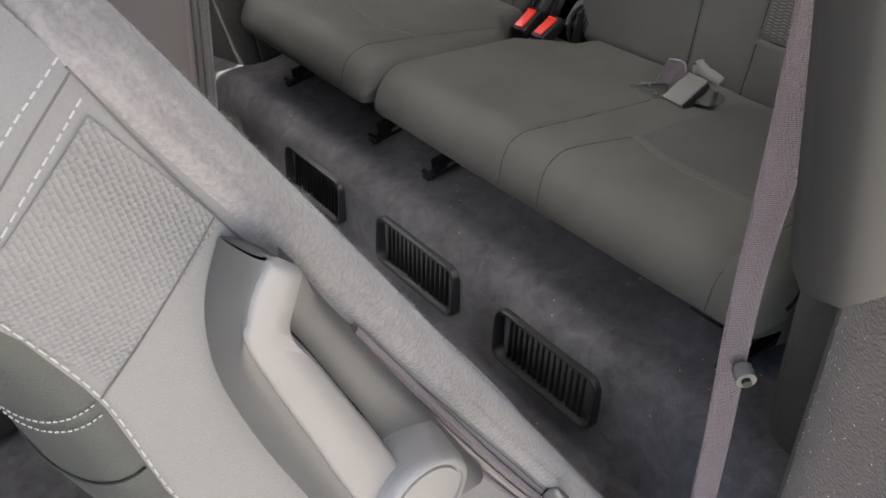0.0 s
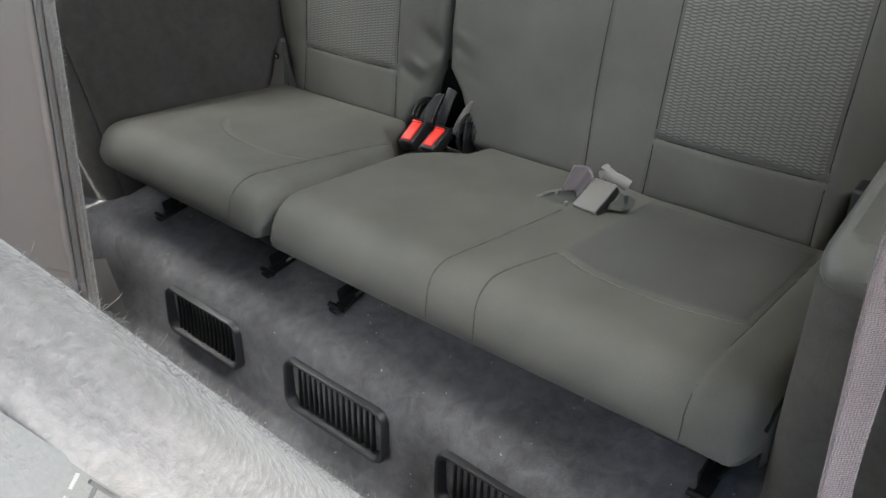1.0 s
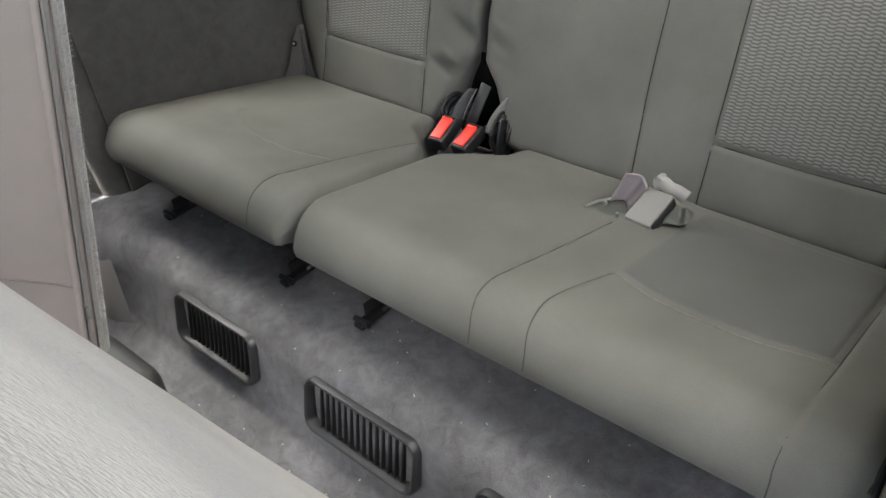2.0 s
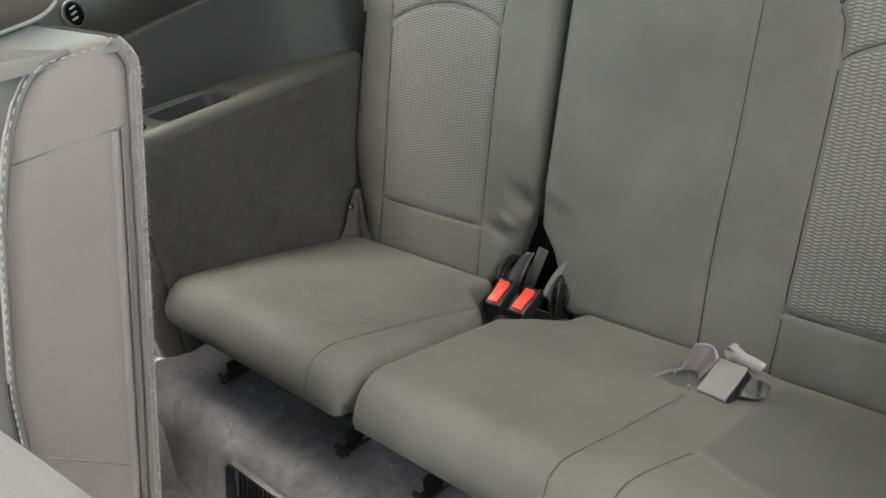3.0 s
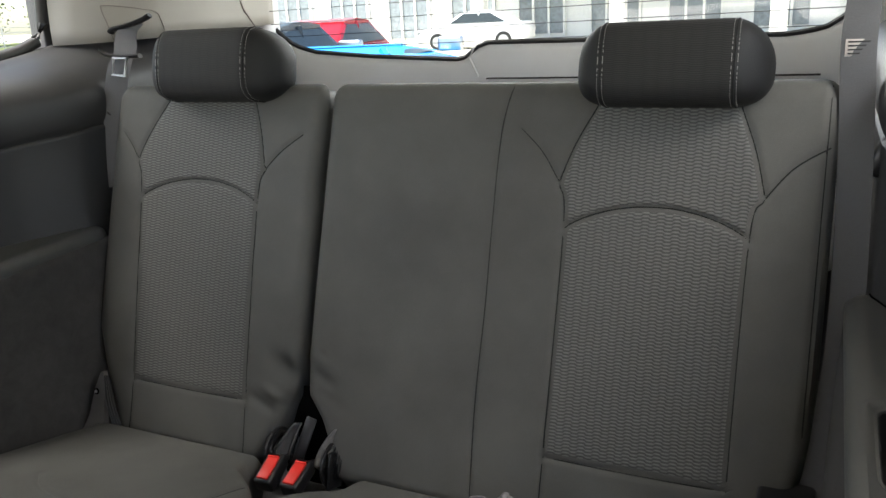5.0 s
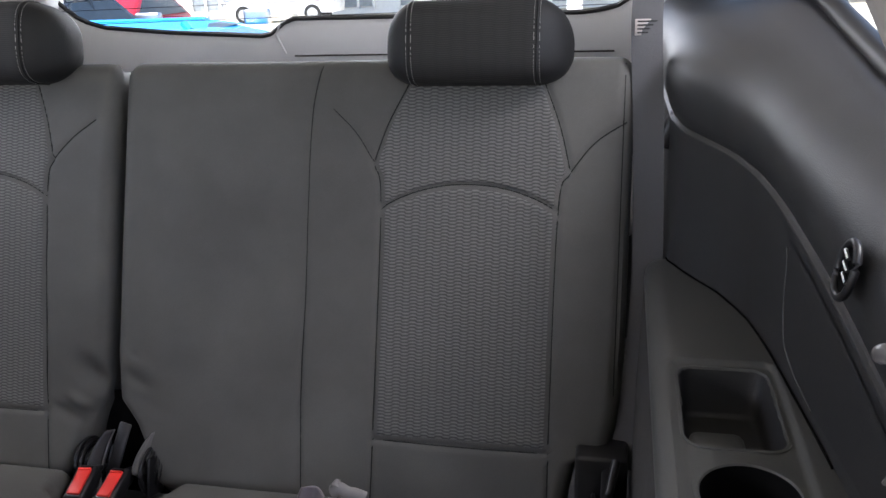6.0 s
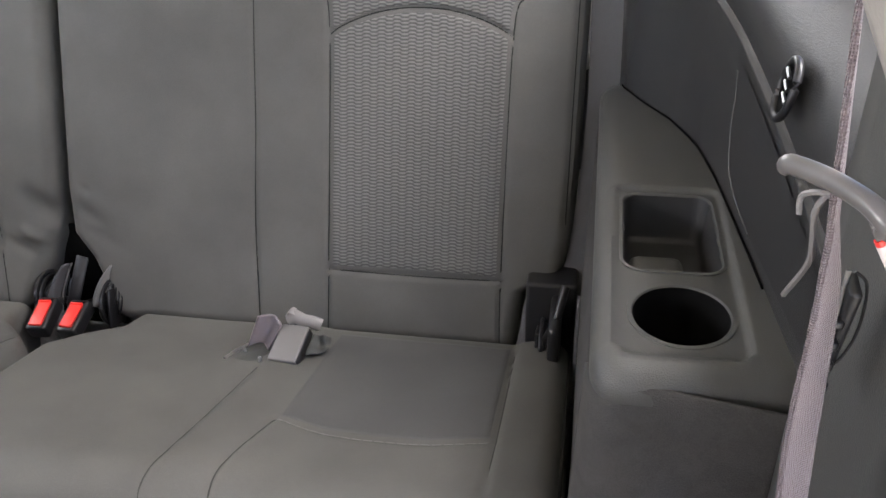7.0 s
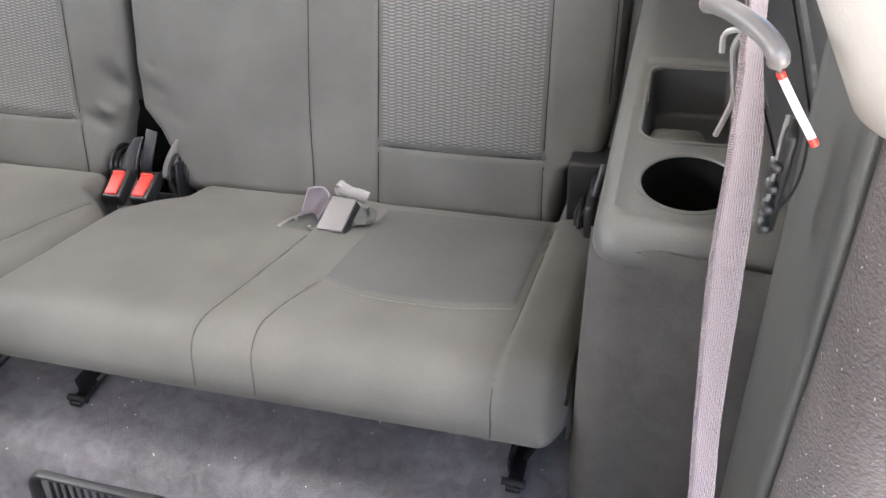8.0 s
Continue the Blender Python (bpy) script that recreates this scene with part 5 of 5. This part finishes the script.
    rows = [tip] + [[spot(mixed(outer[i], inner[i], k), up - (0.0015 if i == 0 else 0)) for k, up in prof] for i in range(n)]
    pts = [p for r in rows for p in r]
    m = len(prof)
    faces = [(i * m + j, i * m + j + 1, (i + 1) * m + j + 1, (i + 1) * m + j) for i in range(n) for j in range(m - 1)]
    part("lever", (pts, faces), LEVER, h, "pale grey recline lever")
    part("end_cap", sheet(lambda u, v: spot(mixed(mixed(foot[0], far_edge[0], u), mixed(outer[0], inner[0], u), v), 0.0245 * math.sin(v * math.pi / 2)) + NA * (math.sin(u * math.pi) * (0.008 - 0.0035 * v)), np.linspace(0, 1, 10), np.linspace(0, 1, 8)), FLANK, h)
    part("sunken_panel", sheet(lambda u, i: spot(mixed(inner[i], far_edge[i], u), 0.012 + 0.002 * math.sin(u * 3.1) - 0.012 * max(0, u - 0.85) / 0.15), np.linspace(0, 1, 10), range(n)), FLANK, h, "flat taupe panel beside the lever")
    part("panel_gap", tube([spot(mixed(inner[i], far_edge[i], 0.02), 0.0135) for i in range(8, n)], 0.0007, 5), THREAD, h)
    q = 36
    hub = [[on_side(0.327 + r * math.cos(2 * math.pi * j / q), 0.088 + r * math.sin(2 * math.pi * j / q), NX + up) for j in range(q)] for up, r in ((0.006, 0.031), (0.034, 0.0285), (0.038, 0.0272), (0.0395, 0.0255), (0.0395, 0.0232), (0.0380, 0.0228), (0.0380, 0.0212), (0.0395, 0.0206), (0.0400, 0.012))]
    pts = [p for r in hub for p in r] + [on_side(0.327, 0.088, NX + 0.040)]
    faces = [(r * q + i, r * q + (i + 1) % q, (r + 1) * q + (i + 1) % q, (r + 1) * q + i) for r in range(len(hub) - 1) for i in range(q)] + [((len(hub) - 1) * q + i, (len(hub) - 1) * q + (i + 1) % q, len(hub) * q) for i in range(q)]
    part("pivot_cover", (pts, faces), LEVER, h, "pale grey round pivot cover")
    part("clamp", tube([on_side(0.125, 0.05, NX + 0.0), on_side(0.125, 0.05, NX + 0.014)], 0.012, 14), METAL, s, "steel clamp button")
    part("far_side", sheet(lambda u, a: on_side(a, 0.02 + 0.13 * u, NX - 0.488), np.linspace(0, 1, 3), as_), GREYCLOTH, s)
    part("front_face", sheet(lambda u, a: on_side(a, 0.175, NX - 0.10 - 0.38 * u), np.linspace(0, 1, 5), as_), GREYCLOTH, s)
    part("tipped_cushion", box(0.40, 0.84, -1.32, -1.10, -0.05, 0.42, 0.04, 4), GREYCLOTH, s)
    part("seat_base", box(0.42, 0.82, -1.2, -0.72, -0.172, -0.06, 0.02, 3), PLASTIC, s)


PATCH = dimpled("dimpled_light_grey_cloth", (0.155, 0.150, 0.143), 0.0024)
near_seat()

# ---- doorway ----
pb = thing("door_side_belt", (0.945, -0.62, 0.45), "mauve-grey belt webbing hanging from a guide by the doorway", "seat belt")
BELT_LINE = [(0.928, -0.578, 0.76), (0.9345, -0.595, 0.65), (0.9384, -0.600, 0.608), (0.9393, -0.604, 0.565), (0.9405, -0.6104, 0.52), (0.9430, -0.626, 0.4535), (0.9465, -0.637, 0.40), (0.951, -0.650, 0.30), (0.955, -0.668, 0.20), (0.955, -0.69, 0.05), (0.95, -0.70, -0.15)]
belt_path = curve(BELT_LINE, 12)


def belt_at(u, k):
    """The webbing twists from edge-on below its guide to flat further down."""
    p = belt_path[k]
    turn = line(p[2], [(-0.15, 40), (0.45, 37), (0.55, 41), (0.58, 47), (0.61, 56), (0.64, 71), (0.76, 76)])
    half = line(p[2], [(-0.15, 0.0075), (0.45, 0.0078), (0.49, 0.0089), (0.52, 0.0101), (0.58, 0.0107), (0.64, 0.0125), (0.76, 0.0130)])
    w = Vector((math.cos(radians(turn)), math.sin(radians(turn)), 0))
    return Vector(p) + w * (half * u) + w.cross(Vector((0, 0, 1))) * (0.0012 * u * u)


thicken(part("webbing", sheet(belt_at, np.linspace(-1, 1, 9), range(len(belt_path))), PINKBELT, pb), 0.0016)
for sgn in (-0.94, 0.94):
    part("woven_edge", tube([belt_at(sgn, k) for k in range(len(belt_path))], 0.0011, 5), PINKBELT, pb)
part("button", tube([(0.955, -0.640, 0.388), (0.963, -0.646, 0.388)], 0.0062, 14), HOUSING, pb, "grey belt stop button")
part("button_centre", tube([(0.961, -0.645, 0.388), (0.965, -0.648, 0.388)], 0.003, 12), DARKMETAL, pb)
part("guide", tube(curve([(0.9173, -0.5874, 0.6627), (0.9187, -0.5922, 0.6651), (0.9273, -0.6074, 0.6670), (0.9367, -0.6226, 0.6660), (0.9420, -0.6311, 0.6622), (0.9429, -0.6302, 0.6584)], 8), 0.0041, 12), GUIDE, pb, "grey belt guide bar")
part("tag", tube([(0.9467, -0.6182, 0.6470), (0.9538, -0.6182, 0.6351), (0.9624, -0.6181, 0.6214)], 0.0017, 8, flat=0.6, wide=(1, 0, 0.6)), PAPER, pb, "white and red tag")
part("tag_end", tube([(0.9622, -0.6181, 0.6217), (0.9638, -0.6181, 0.6190)], 0.0018, 8), RED, pb)
part("tag_end", tube([(0.9458, -0.6182, 0.6489), (0.9469, -0.6182, 0.6467)], 0.0018, 8), RED, pb)
part("tag_string", tube([(0.9386, -0.6217, 0.6627), (0.9415, -0.6198, 0.6561), (0.9460, -0.6182, 0.6484)], 0.001, 6), HOUSING, pb)
part("cord", tube(curve([(0.934, -0.600, 0.656), (0.929, -0.594, 0.655), (0.925, -0.588, 0.650), (0.925, -0.590, 0.643)], 8), 0.0013, 6), LEVER, pb, "pale cord")
part("cord", tube(curve([(0.932, -0.597, 0.656), (0.929, -0.596, 0.648), (0.931, -0.594, 0.634), (0.932, -0.592, 0.622), (0.928, -0.582, 0.600)], 8), 0.0014, 6), LEVER, pb, "pale cord")
hk = thing("belt_clip", (0.965, -0.555, 0.56), "black plastic clip with a wire loop on the side trim", "clip")
part("plate", moved(box(-0.003, 0.003, -0.008, 0.008, -0.034, 0.034, 0.002), Matrix.Translation((0.963, -0.552, 0.562)) @ Matrix.Rotation(radians(14), 4, "X")), BLACK, hk)
for k in range(4):
    part("tooth", box(0.956, 0.962, -0.566, -0.556, 0.536 + 0.012 * k, 0.541 + 0.012 * k, 0.001, 1), BLACK, hk)
part("arm", tube(curve([(0.960, -0.558, 0.600), (0.959, -0.560, 0.585), (0.959, -0.560, 0.560), (0.957, -0.560, 0.545)], 8), 0.0012, 8), HOUSING, hk)
part("wire", tube(curve([(0.964, -0.555, 0.598), (0.970, -0.555, 0.592), (0.972, -0.555, 0.577), (0.971, -0.555, 0.560), (0.966, -0.555, 0.546), (0.960, -0.556, 0.545)], 8), 0.0008, 8), BLACK, hk)


def jamb():
    j = thing("door_frame", (1.02, -0.64, 0.3), "brown-grey felt-lined frame of the open doorway", "door frame", kind="structure")

    def f(u, z):
        a = u * math.pi * 0.5
        r = 0.045
        bow = 0.02 * math.sin(max(0, z) * 2.5)
        if u <= 1:
            return Vector((0.972 + r * (1 - math.cos(a)) + bow, -0.60 - r * math.sin(a), z))
        return Vector((0.972 + r + (u - 1) * 0.16 + bow, -0.645 - 0.05 * (u - 1), z))

    us = list(np.linspace(0, 1, 12)) + list(np.linspace(1.1, 2, 8))
    thicken(part("felt_lining", sheet(f, us, np.linspace(-0.17, 0.645, 40)), BROWNFELT, j), 0.01)
    thicken(part("felt_lining", sheet(f, us[11:], np.linspace(0.645, 1.16, 24)), BROWNFELT, j), 0.01)
    thicken(part("upper_trim", sheet(lambda u, z: f(u, z) + Vector((-0.016 - 0.5 * (z - 0.63) * (1 if z < 0.85 else 0.22 / (z - 0.63)), -0.006, 0)), us[:12], np.linspace(0.632, 1.16, 22)), BEIGE, j, "pale upper pillar trim"), 0.01)
    rnd = random.Random(9)
    geo = []
    for _ in range(500):
        p = f(rnd.uniform(0.05, 1.8), rnd.uniform(0, 0.6))
        d = Vector((rnd.gauss(0, 0.6), -0.7 + rnd.gauss(0, 0.4), rnd.gauss(0, 0.6))).normalized()
        geo.append(tube([p, p + d * rnd.uniform(0.0004, 0.0016)], 0.00022, 3))
    part("lint", join(*geo), PAPER, j, "pale lint specks", kind="stuff")

    def side(u, z):
        y = -0.60 + 0.16 * u
        return Vector((0.972 + 0.022 * u + 0.02 * math.sin(max(0, z) * 2.5) * (1 - u), y, z))

    thicken(part("side_panel", sheet(side, np.linspace(0, 1, 8), np.linspace(-0.17, 0.70, 30)), PLASTICSOFT, j, "charcoal trim between doorway and armrest"), 0.006)


jamb()

# ---- outside ----
LOT = material("sunlit_concrete_lot", (0.52, 0.48, 0.38), 0.9, grain=0.1, scale=3, stain=0.12)
GRASS = material("rough_grass_verge", (0.12, 0.14, 0.04), 0.95, grain=0.4, scale=4, stain=0.3)
LEAF = material("tree_foliage", (0.09, 0.12, 0.045), 0.8, grain=0.4, scale=2, stain=0.4)
BARK = material("tree_bark", (0.10, 0.08, 0.06), 0.9, grain=0.3, scale=20)
WHITEWALL = material("white_cladding", (0.78, 0.77, 0.74), 0.7, grain=0.04, scale=5, stain=0.06)
DARKGLASS = material("dark_glazing", (0.03, 0.04, 0.045), 0.3, stain=0.2, specular=0.2)
BAYGLASS = material("bright_bay_glazing", (0.24, 0.27, 0.29), 0.15, stain=0.2)
TYRE = material("tyre_rubber", (0.02, 0.02, 0.02), 0.8, grain=0.2, scale=60)
GROUND_Z = -0.72
FAR_Z = GROUND_Z


gy = [-400, -60, -20, -6, 0, 6, 12, 20, 30, 45, 60, 100, 400]
solo("ground", sheet(lambda x, y: Vector((x, y, GROUND_Z)), [-400, -100, -60, -20, 0, 20, 100, 400], gy), LOT, "sunlit pale concrete parking lot", "ground", "structure", smooth=False)


def paint(name, c):
    return material(name, c, 0.25, stain=0.05, grain=0.02, scale=30)


def car(at, yaw, mat, label, kind="car", scale=1.0):
    """A parked vehicle: body, glazed cabin, four wheels, lamps and bumpers."""
    c = thing("parked_truck" if kind == "truck" else "parked_car", (0, 0, 0), label, "truck" if kind == "truck" else "car", "parked vehicles")
    if kind == "truck":
        L, W, prof = 5.6, 1.95, [(-2.8, 0.55), (-2.8, 1.15), (-0.9, 1.18), (-0.9, 1.18), (1.05, 1.18), (2.65, 1.12), (2.8, 0.95), (2.8, 0.5)]
        cab = [(-0.85, 1.17), (-0.65, 1.85), (-0.3, 1.9), (0.45, 1.88), (1.15, 1.2)]
        wheels, wr = (1.75, -1.75), 0.42
    else:
        L, W, prof = 4.5, 1.78, [(-2.2, 0.35), (-2.25, 0.7), (-2.1, 0.98), (-0.9, 1.0), (0.9, 0.95), (2.0, 0.82), (2.22, 0.6), (2.2, 0.35)]
        cab = [(-1.7, 0.97), (-0.9, 1.42), (-0.2, 1.47), (0.4, 1.42), (1.15, 0.93)]
        wheels, wr = (1.38, -1.36), 0.33

    def loft(pf, w0, w1):
        zs = [p[1] for p in pf]
        lo, hi = min(zs), max(zs)
        pts, faces = [], []
        n = len(pf)
        for s, k in ((-1, 1), (-0.92, 0), (0.92, 0), (1, 1)):
            for y, z in pf:
                w = w0 + (w1 - w0) * (z - lo) / (hi - lo)
                shrink = 0.96 if k else 1
                pts.append(Vector((s * w / 2, y * (0.985 if k else 1), lo + (z - lo) * shrink)))
        for a in range(3):
            for i in range(n):
                faces.append((a * n + i, a * n + (i + 1) % n, (a + 1) * n + (i + 1) % n, (a + 1) * n + i))
        faces += [tuple(range(n - 1, -1, -1)), tuple(range(3 * n, 4 * n))]
        return pts, faces

    part("body", loft(prof, W * 0.97, W), mat, c)
    if kind == "open":
        cab = [(-0.2, 0.97), (0.3, 1.04), (0.35, 1.05), (0.4, 1.04), (1.1, 0.95)]
    part("cabin", loft(cab, W * 0.94, W * 0.74), mat, c)
    low_, high_ = cab[0][1] + 0.05, cab[2][1] - 0.09
    span = lambda z: [cab[0][0] + (cab[1][0] - cab[0][0]) * (z - cab[0][1]) / (cab[1][1] - cab[0][1]) + 0.16, cab[4][0] + (cab[3][0] - cab[4][0]) * (z - cab[4][1]) / (cab[3][1] - cab[4][1]) - 0.16]
    panes = [(span(low_)[0], low_), (span(high_)[0], high_), (span(high_)[1], high_), (span(low_)[1], low_)]
    part("side_glazing", loft(panes, W * 0.95, W * 0.79), DARKGLASS, c, "dark side windows")
    front = [(cab[3][0] + (cab[4][0] - cab[3][0]) * k, cab[3][1] + (cab[4][1] - cab[3][1]) * k) for k in (0.1, 0.9)]
    part("windscreen", ([Vector((sx * W * w, y + 0.02, z + 0.012)) for (y, z), w in zip(front, (0.33, 0.40)) for sx in (-1, 1)], [(0, 1, 3, 2)]), DARKGLASS, c, smooth=False)
    roof = [(cab[1][0] - 0.02, cab[1][1] + 0.004), (cab[2][0], cab[2][1] + 0.012), (cab[3][0] + 0.02, cab[3][1] + 0.004), (cab[3][0], cab[3][1] - 0.04), (cab[1][0], cab[1][1] - 0.04)]
    part("roof_skin", loft(roof, W * 0.77, W * 0.75), mat, c)
    for sx in (-1, 1):
        for y in wheels:
            wl = part("wheel", tube([(sx * (W / 2 - 0.24), y, wr), (sx * (W / 2 - 0.02), y, wr), (sx * (W / 2 + 0.01), y, wr)], wr, 24), TYRE, c)
            part("rim", tube([(sx * (W / 2), y, wr), (sx * (W / 2 + 0.02), y, wr)], wr * 0.62, 20), METAL, wl)
        part("headlamp", box(sx * (W / 2 - 0.22) - 0.16, sx * (W / 2 - 0.22) + 0.16, L / 2 - 0.1, L / 2 + 0.02, 0.72 if kind == "car" else 0.88, 0.86 if kind == "car" else 1.06, 0.03), METAL, c)
        part("pillar", tube([(sx * W * 0.42, cab[3][0] - 0.75, cab[0][1]), (sx * W * 0.385, cab[3][0] - 0.72, cab[3][1])], 0.04, 6), mat, c)
    part("grille", box(-0.55, 0.55, L / 2 - 0.05, L / 2 + 0.012, 0.6, 1.0 if kind == "truck" else 0.75, 0.02), DARKMETAL, c)
    part("bumper", box(-W / 2 + 0.05, W / 2 - 0.05, L / 2 - 0.08, L / 2 + 0.05, 0.42, 0.58, 0.03), METAL if kind == "truck" else mat, c)
    c.matrix_basis = pose(at[0], at[1], GROUND_Z, 0, 0, yaw) @ Matrix.Diagonal((scale, scale, scale, 1))
    return c


WHITEP, BLACKP, REDP, BLUEP = paint("white_paint", (0.75, 0.75, 0.74)), paint("black_paint", (0.02, 0.021, 0.024)), paint("red_paint", (0.35, 0.012, 0.02)), paint("bright_blue_paint", (0.02, 0.32, 0.72))
NAVYP = paint("navy_paint", (0.03, 0.06, 0.16))
car((-45.1, 18.7), -62, WHITEP, "white pickup truck parked ahead of the row", "truck", 1.1)
car((-48.5, 25.2), -60, BLACKP, "black pickup truck parked between two others", "truck", 1.08)
car((-48.2, 29.0), -62, BLACKP, "black pickup truck parked by the fence", "truck", 1.06)
car((-62.0, 30.0), -52, NAVYP, "dark blue pickup truck parked behind the row", "truck")
car((-61.0, 35.0), -52, WHITEP, "white pickup truck parked behind the row", "truck")
car((-8.33, 13.4), 9, REDP, "dark red car parked behind the vehicle")
car((-6.5, 8.8), 9, BLACKP, "black car parked beside a dark red one")
car((-4.35, 7.1), 9, BLUEP, "bright blue open car parked close behind the vehicle", "open", 1.12)
car((-12.2, 30.3), 95, WHITEP, "white car parked by the building")


def fence():
    f = thing("chain_fence", (-48, 30, FAR_Z), "grey metal fence with a white post along the lot", "fence")
    a, b = Vector((-88, 16, FAR_Z)), Vector((-50, 74, FAR_Z))
    for k in range(25):
        p = a + (b - a) * (k / 24)
        part("post", tube([p, p + Vector((0, 0, 2.0))], 0.05, 6), METAL, f)
    for z in (0.3, 0.7, 1.1, 1.5, 1.95):
        part("rail", tube([a + Vector((0, 0, z)), b + Vector((0, 0, z))], 0.03, 5), METAL, f)


fence()
solo("grass", sheet(lambda u, v: Vector((-86 + 40 * u - 26 * v, 12 + 62 * u + 16 * v, FAR_Z + 0.02 + 0.3 * v + 0.15 * noise.noise(Vector((u * 30, v * 9, 0))))), np.linspace(0, 1, 80), np.linspace(0, 1, 16)), GRASS, "rough green grass verge behind the fence", "grass", "stuff")


def tree(at, h, seed):
    r = random.Random(seed)
    t = thing("tree", (at[0], at[1], FAR_Z), "leafy green tree beyond the fence", "tree", "trees")
    base = Vector((at[0], at[1], FAR_Z))
    geo = [tube([base, base + Vector((0.1, 0, h * 0.35)), base + Vector((0, 0.2, h * 0.75))], 0.22, 7)]
    tips = []
    for _ in range(9):
        a, z = r.uniform(0, 6.28), r.uniform(0.1, 0.7) * h
        tip = base + Vector((math.cos(a) * h * 0.28, math.sin(a) * h * 0.28, z + h * 0.12))
        tips.append(tip)
        geo.append(tube([base + Vector((0.05, 0.1, z)), (base + Vector((0, 0, z)) + tip) / 2 + Vector((0, 0, 0.2)), tip], 0.07, 5))
    part("trunk", join(*geo), BARK, t)
    pts, faces = [], []
    for _ in range(5000):
        c = r.choice(tips) if r.random() < 0.8 else base + Vector((0, 0, h * 0.8))
        p = c + Vector((r.gauss(0, 0.13 * h), r.gauss(0, 0.13 * h), r.gauss(0, 0.13 * h)))
        d = Vector((r.gauss(0, 1), r.gauss(0, 1), r.gauss(0, 1))).normalized() * r.uniform(0.08, 0.2)
        e = d.orthogonal().normalized() * r.uniform(0.05, 0.13)
        n = len(pts)
        pts += [p - d, p + e, p + d, p - e]
        faces.append((n, n + 1, n + 2, n + 3))
    part("crown", (pts, faces), LEAF, t, smooth=False)


rt = random.Random(2)
for k in range(18):
    u = k / 17
    tree((-104 + 42 * u + rt.uniform(-4, 4), 20 + 66 * u + rt.uniform(-4, 4)), rt.uniform(7, 11), 20 + k)


def building():
    b = thing("showroom_building", (2, 36, GROUND_Z), "white showroom building with glazed bays and columns", "building")
    z0 = GROUND_Z
    part("wall", box(-34, 30, 36, 42, z0, z0 + 6), WHITEWALL, b, smooth=False)
    part("canopy", box(-14, 30, 32, 36, z0 + 4.2, z0 + 5.2), WHITEWALL, b, smooth=False)
    rnd = random.Random(5)
    for k in range(14):
        x = -26 + 3.4 * k
        w = part("window", box(x, x + 2.2, 35.9, 36.02, z0 + 0.3, z0 + 3.6), BAYGLASS, b, smooth=False)
        for q in (0.0, 0.73, 1.47, 2.2):
            part("mullion", box(x + q - 0.05, x + q + 0.05, 35.8, 35.98, z0 + 0.2, z0 + 3.7), WHITEWALL, w, smooth=False)
    for k in range(6):
        x = -13 + 6.0 * k
        part("column", box(x - 0.3, x + 0.3, 32.3, 32.9, z0, z0 + 4.2, 0.03), WHITEWALL, b, smooth=False)


building()
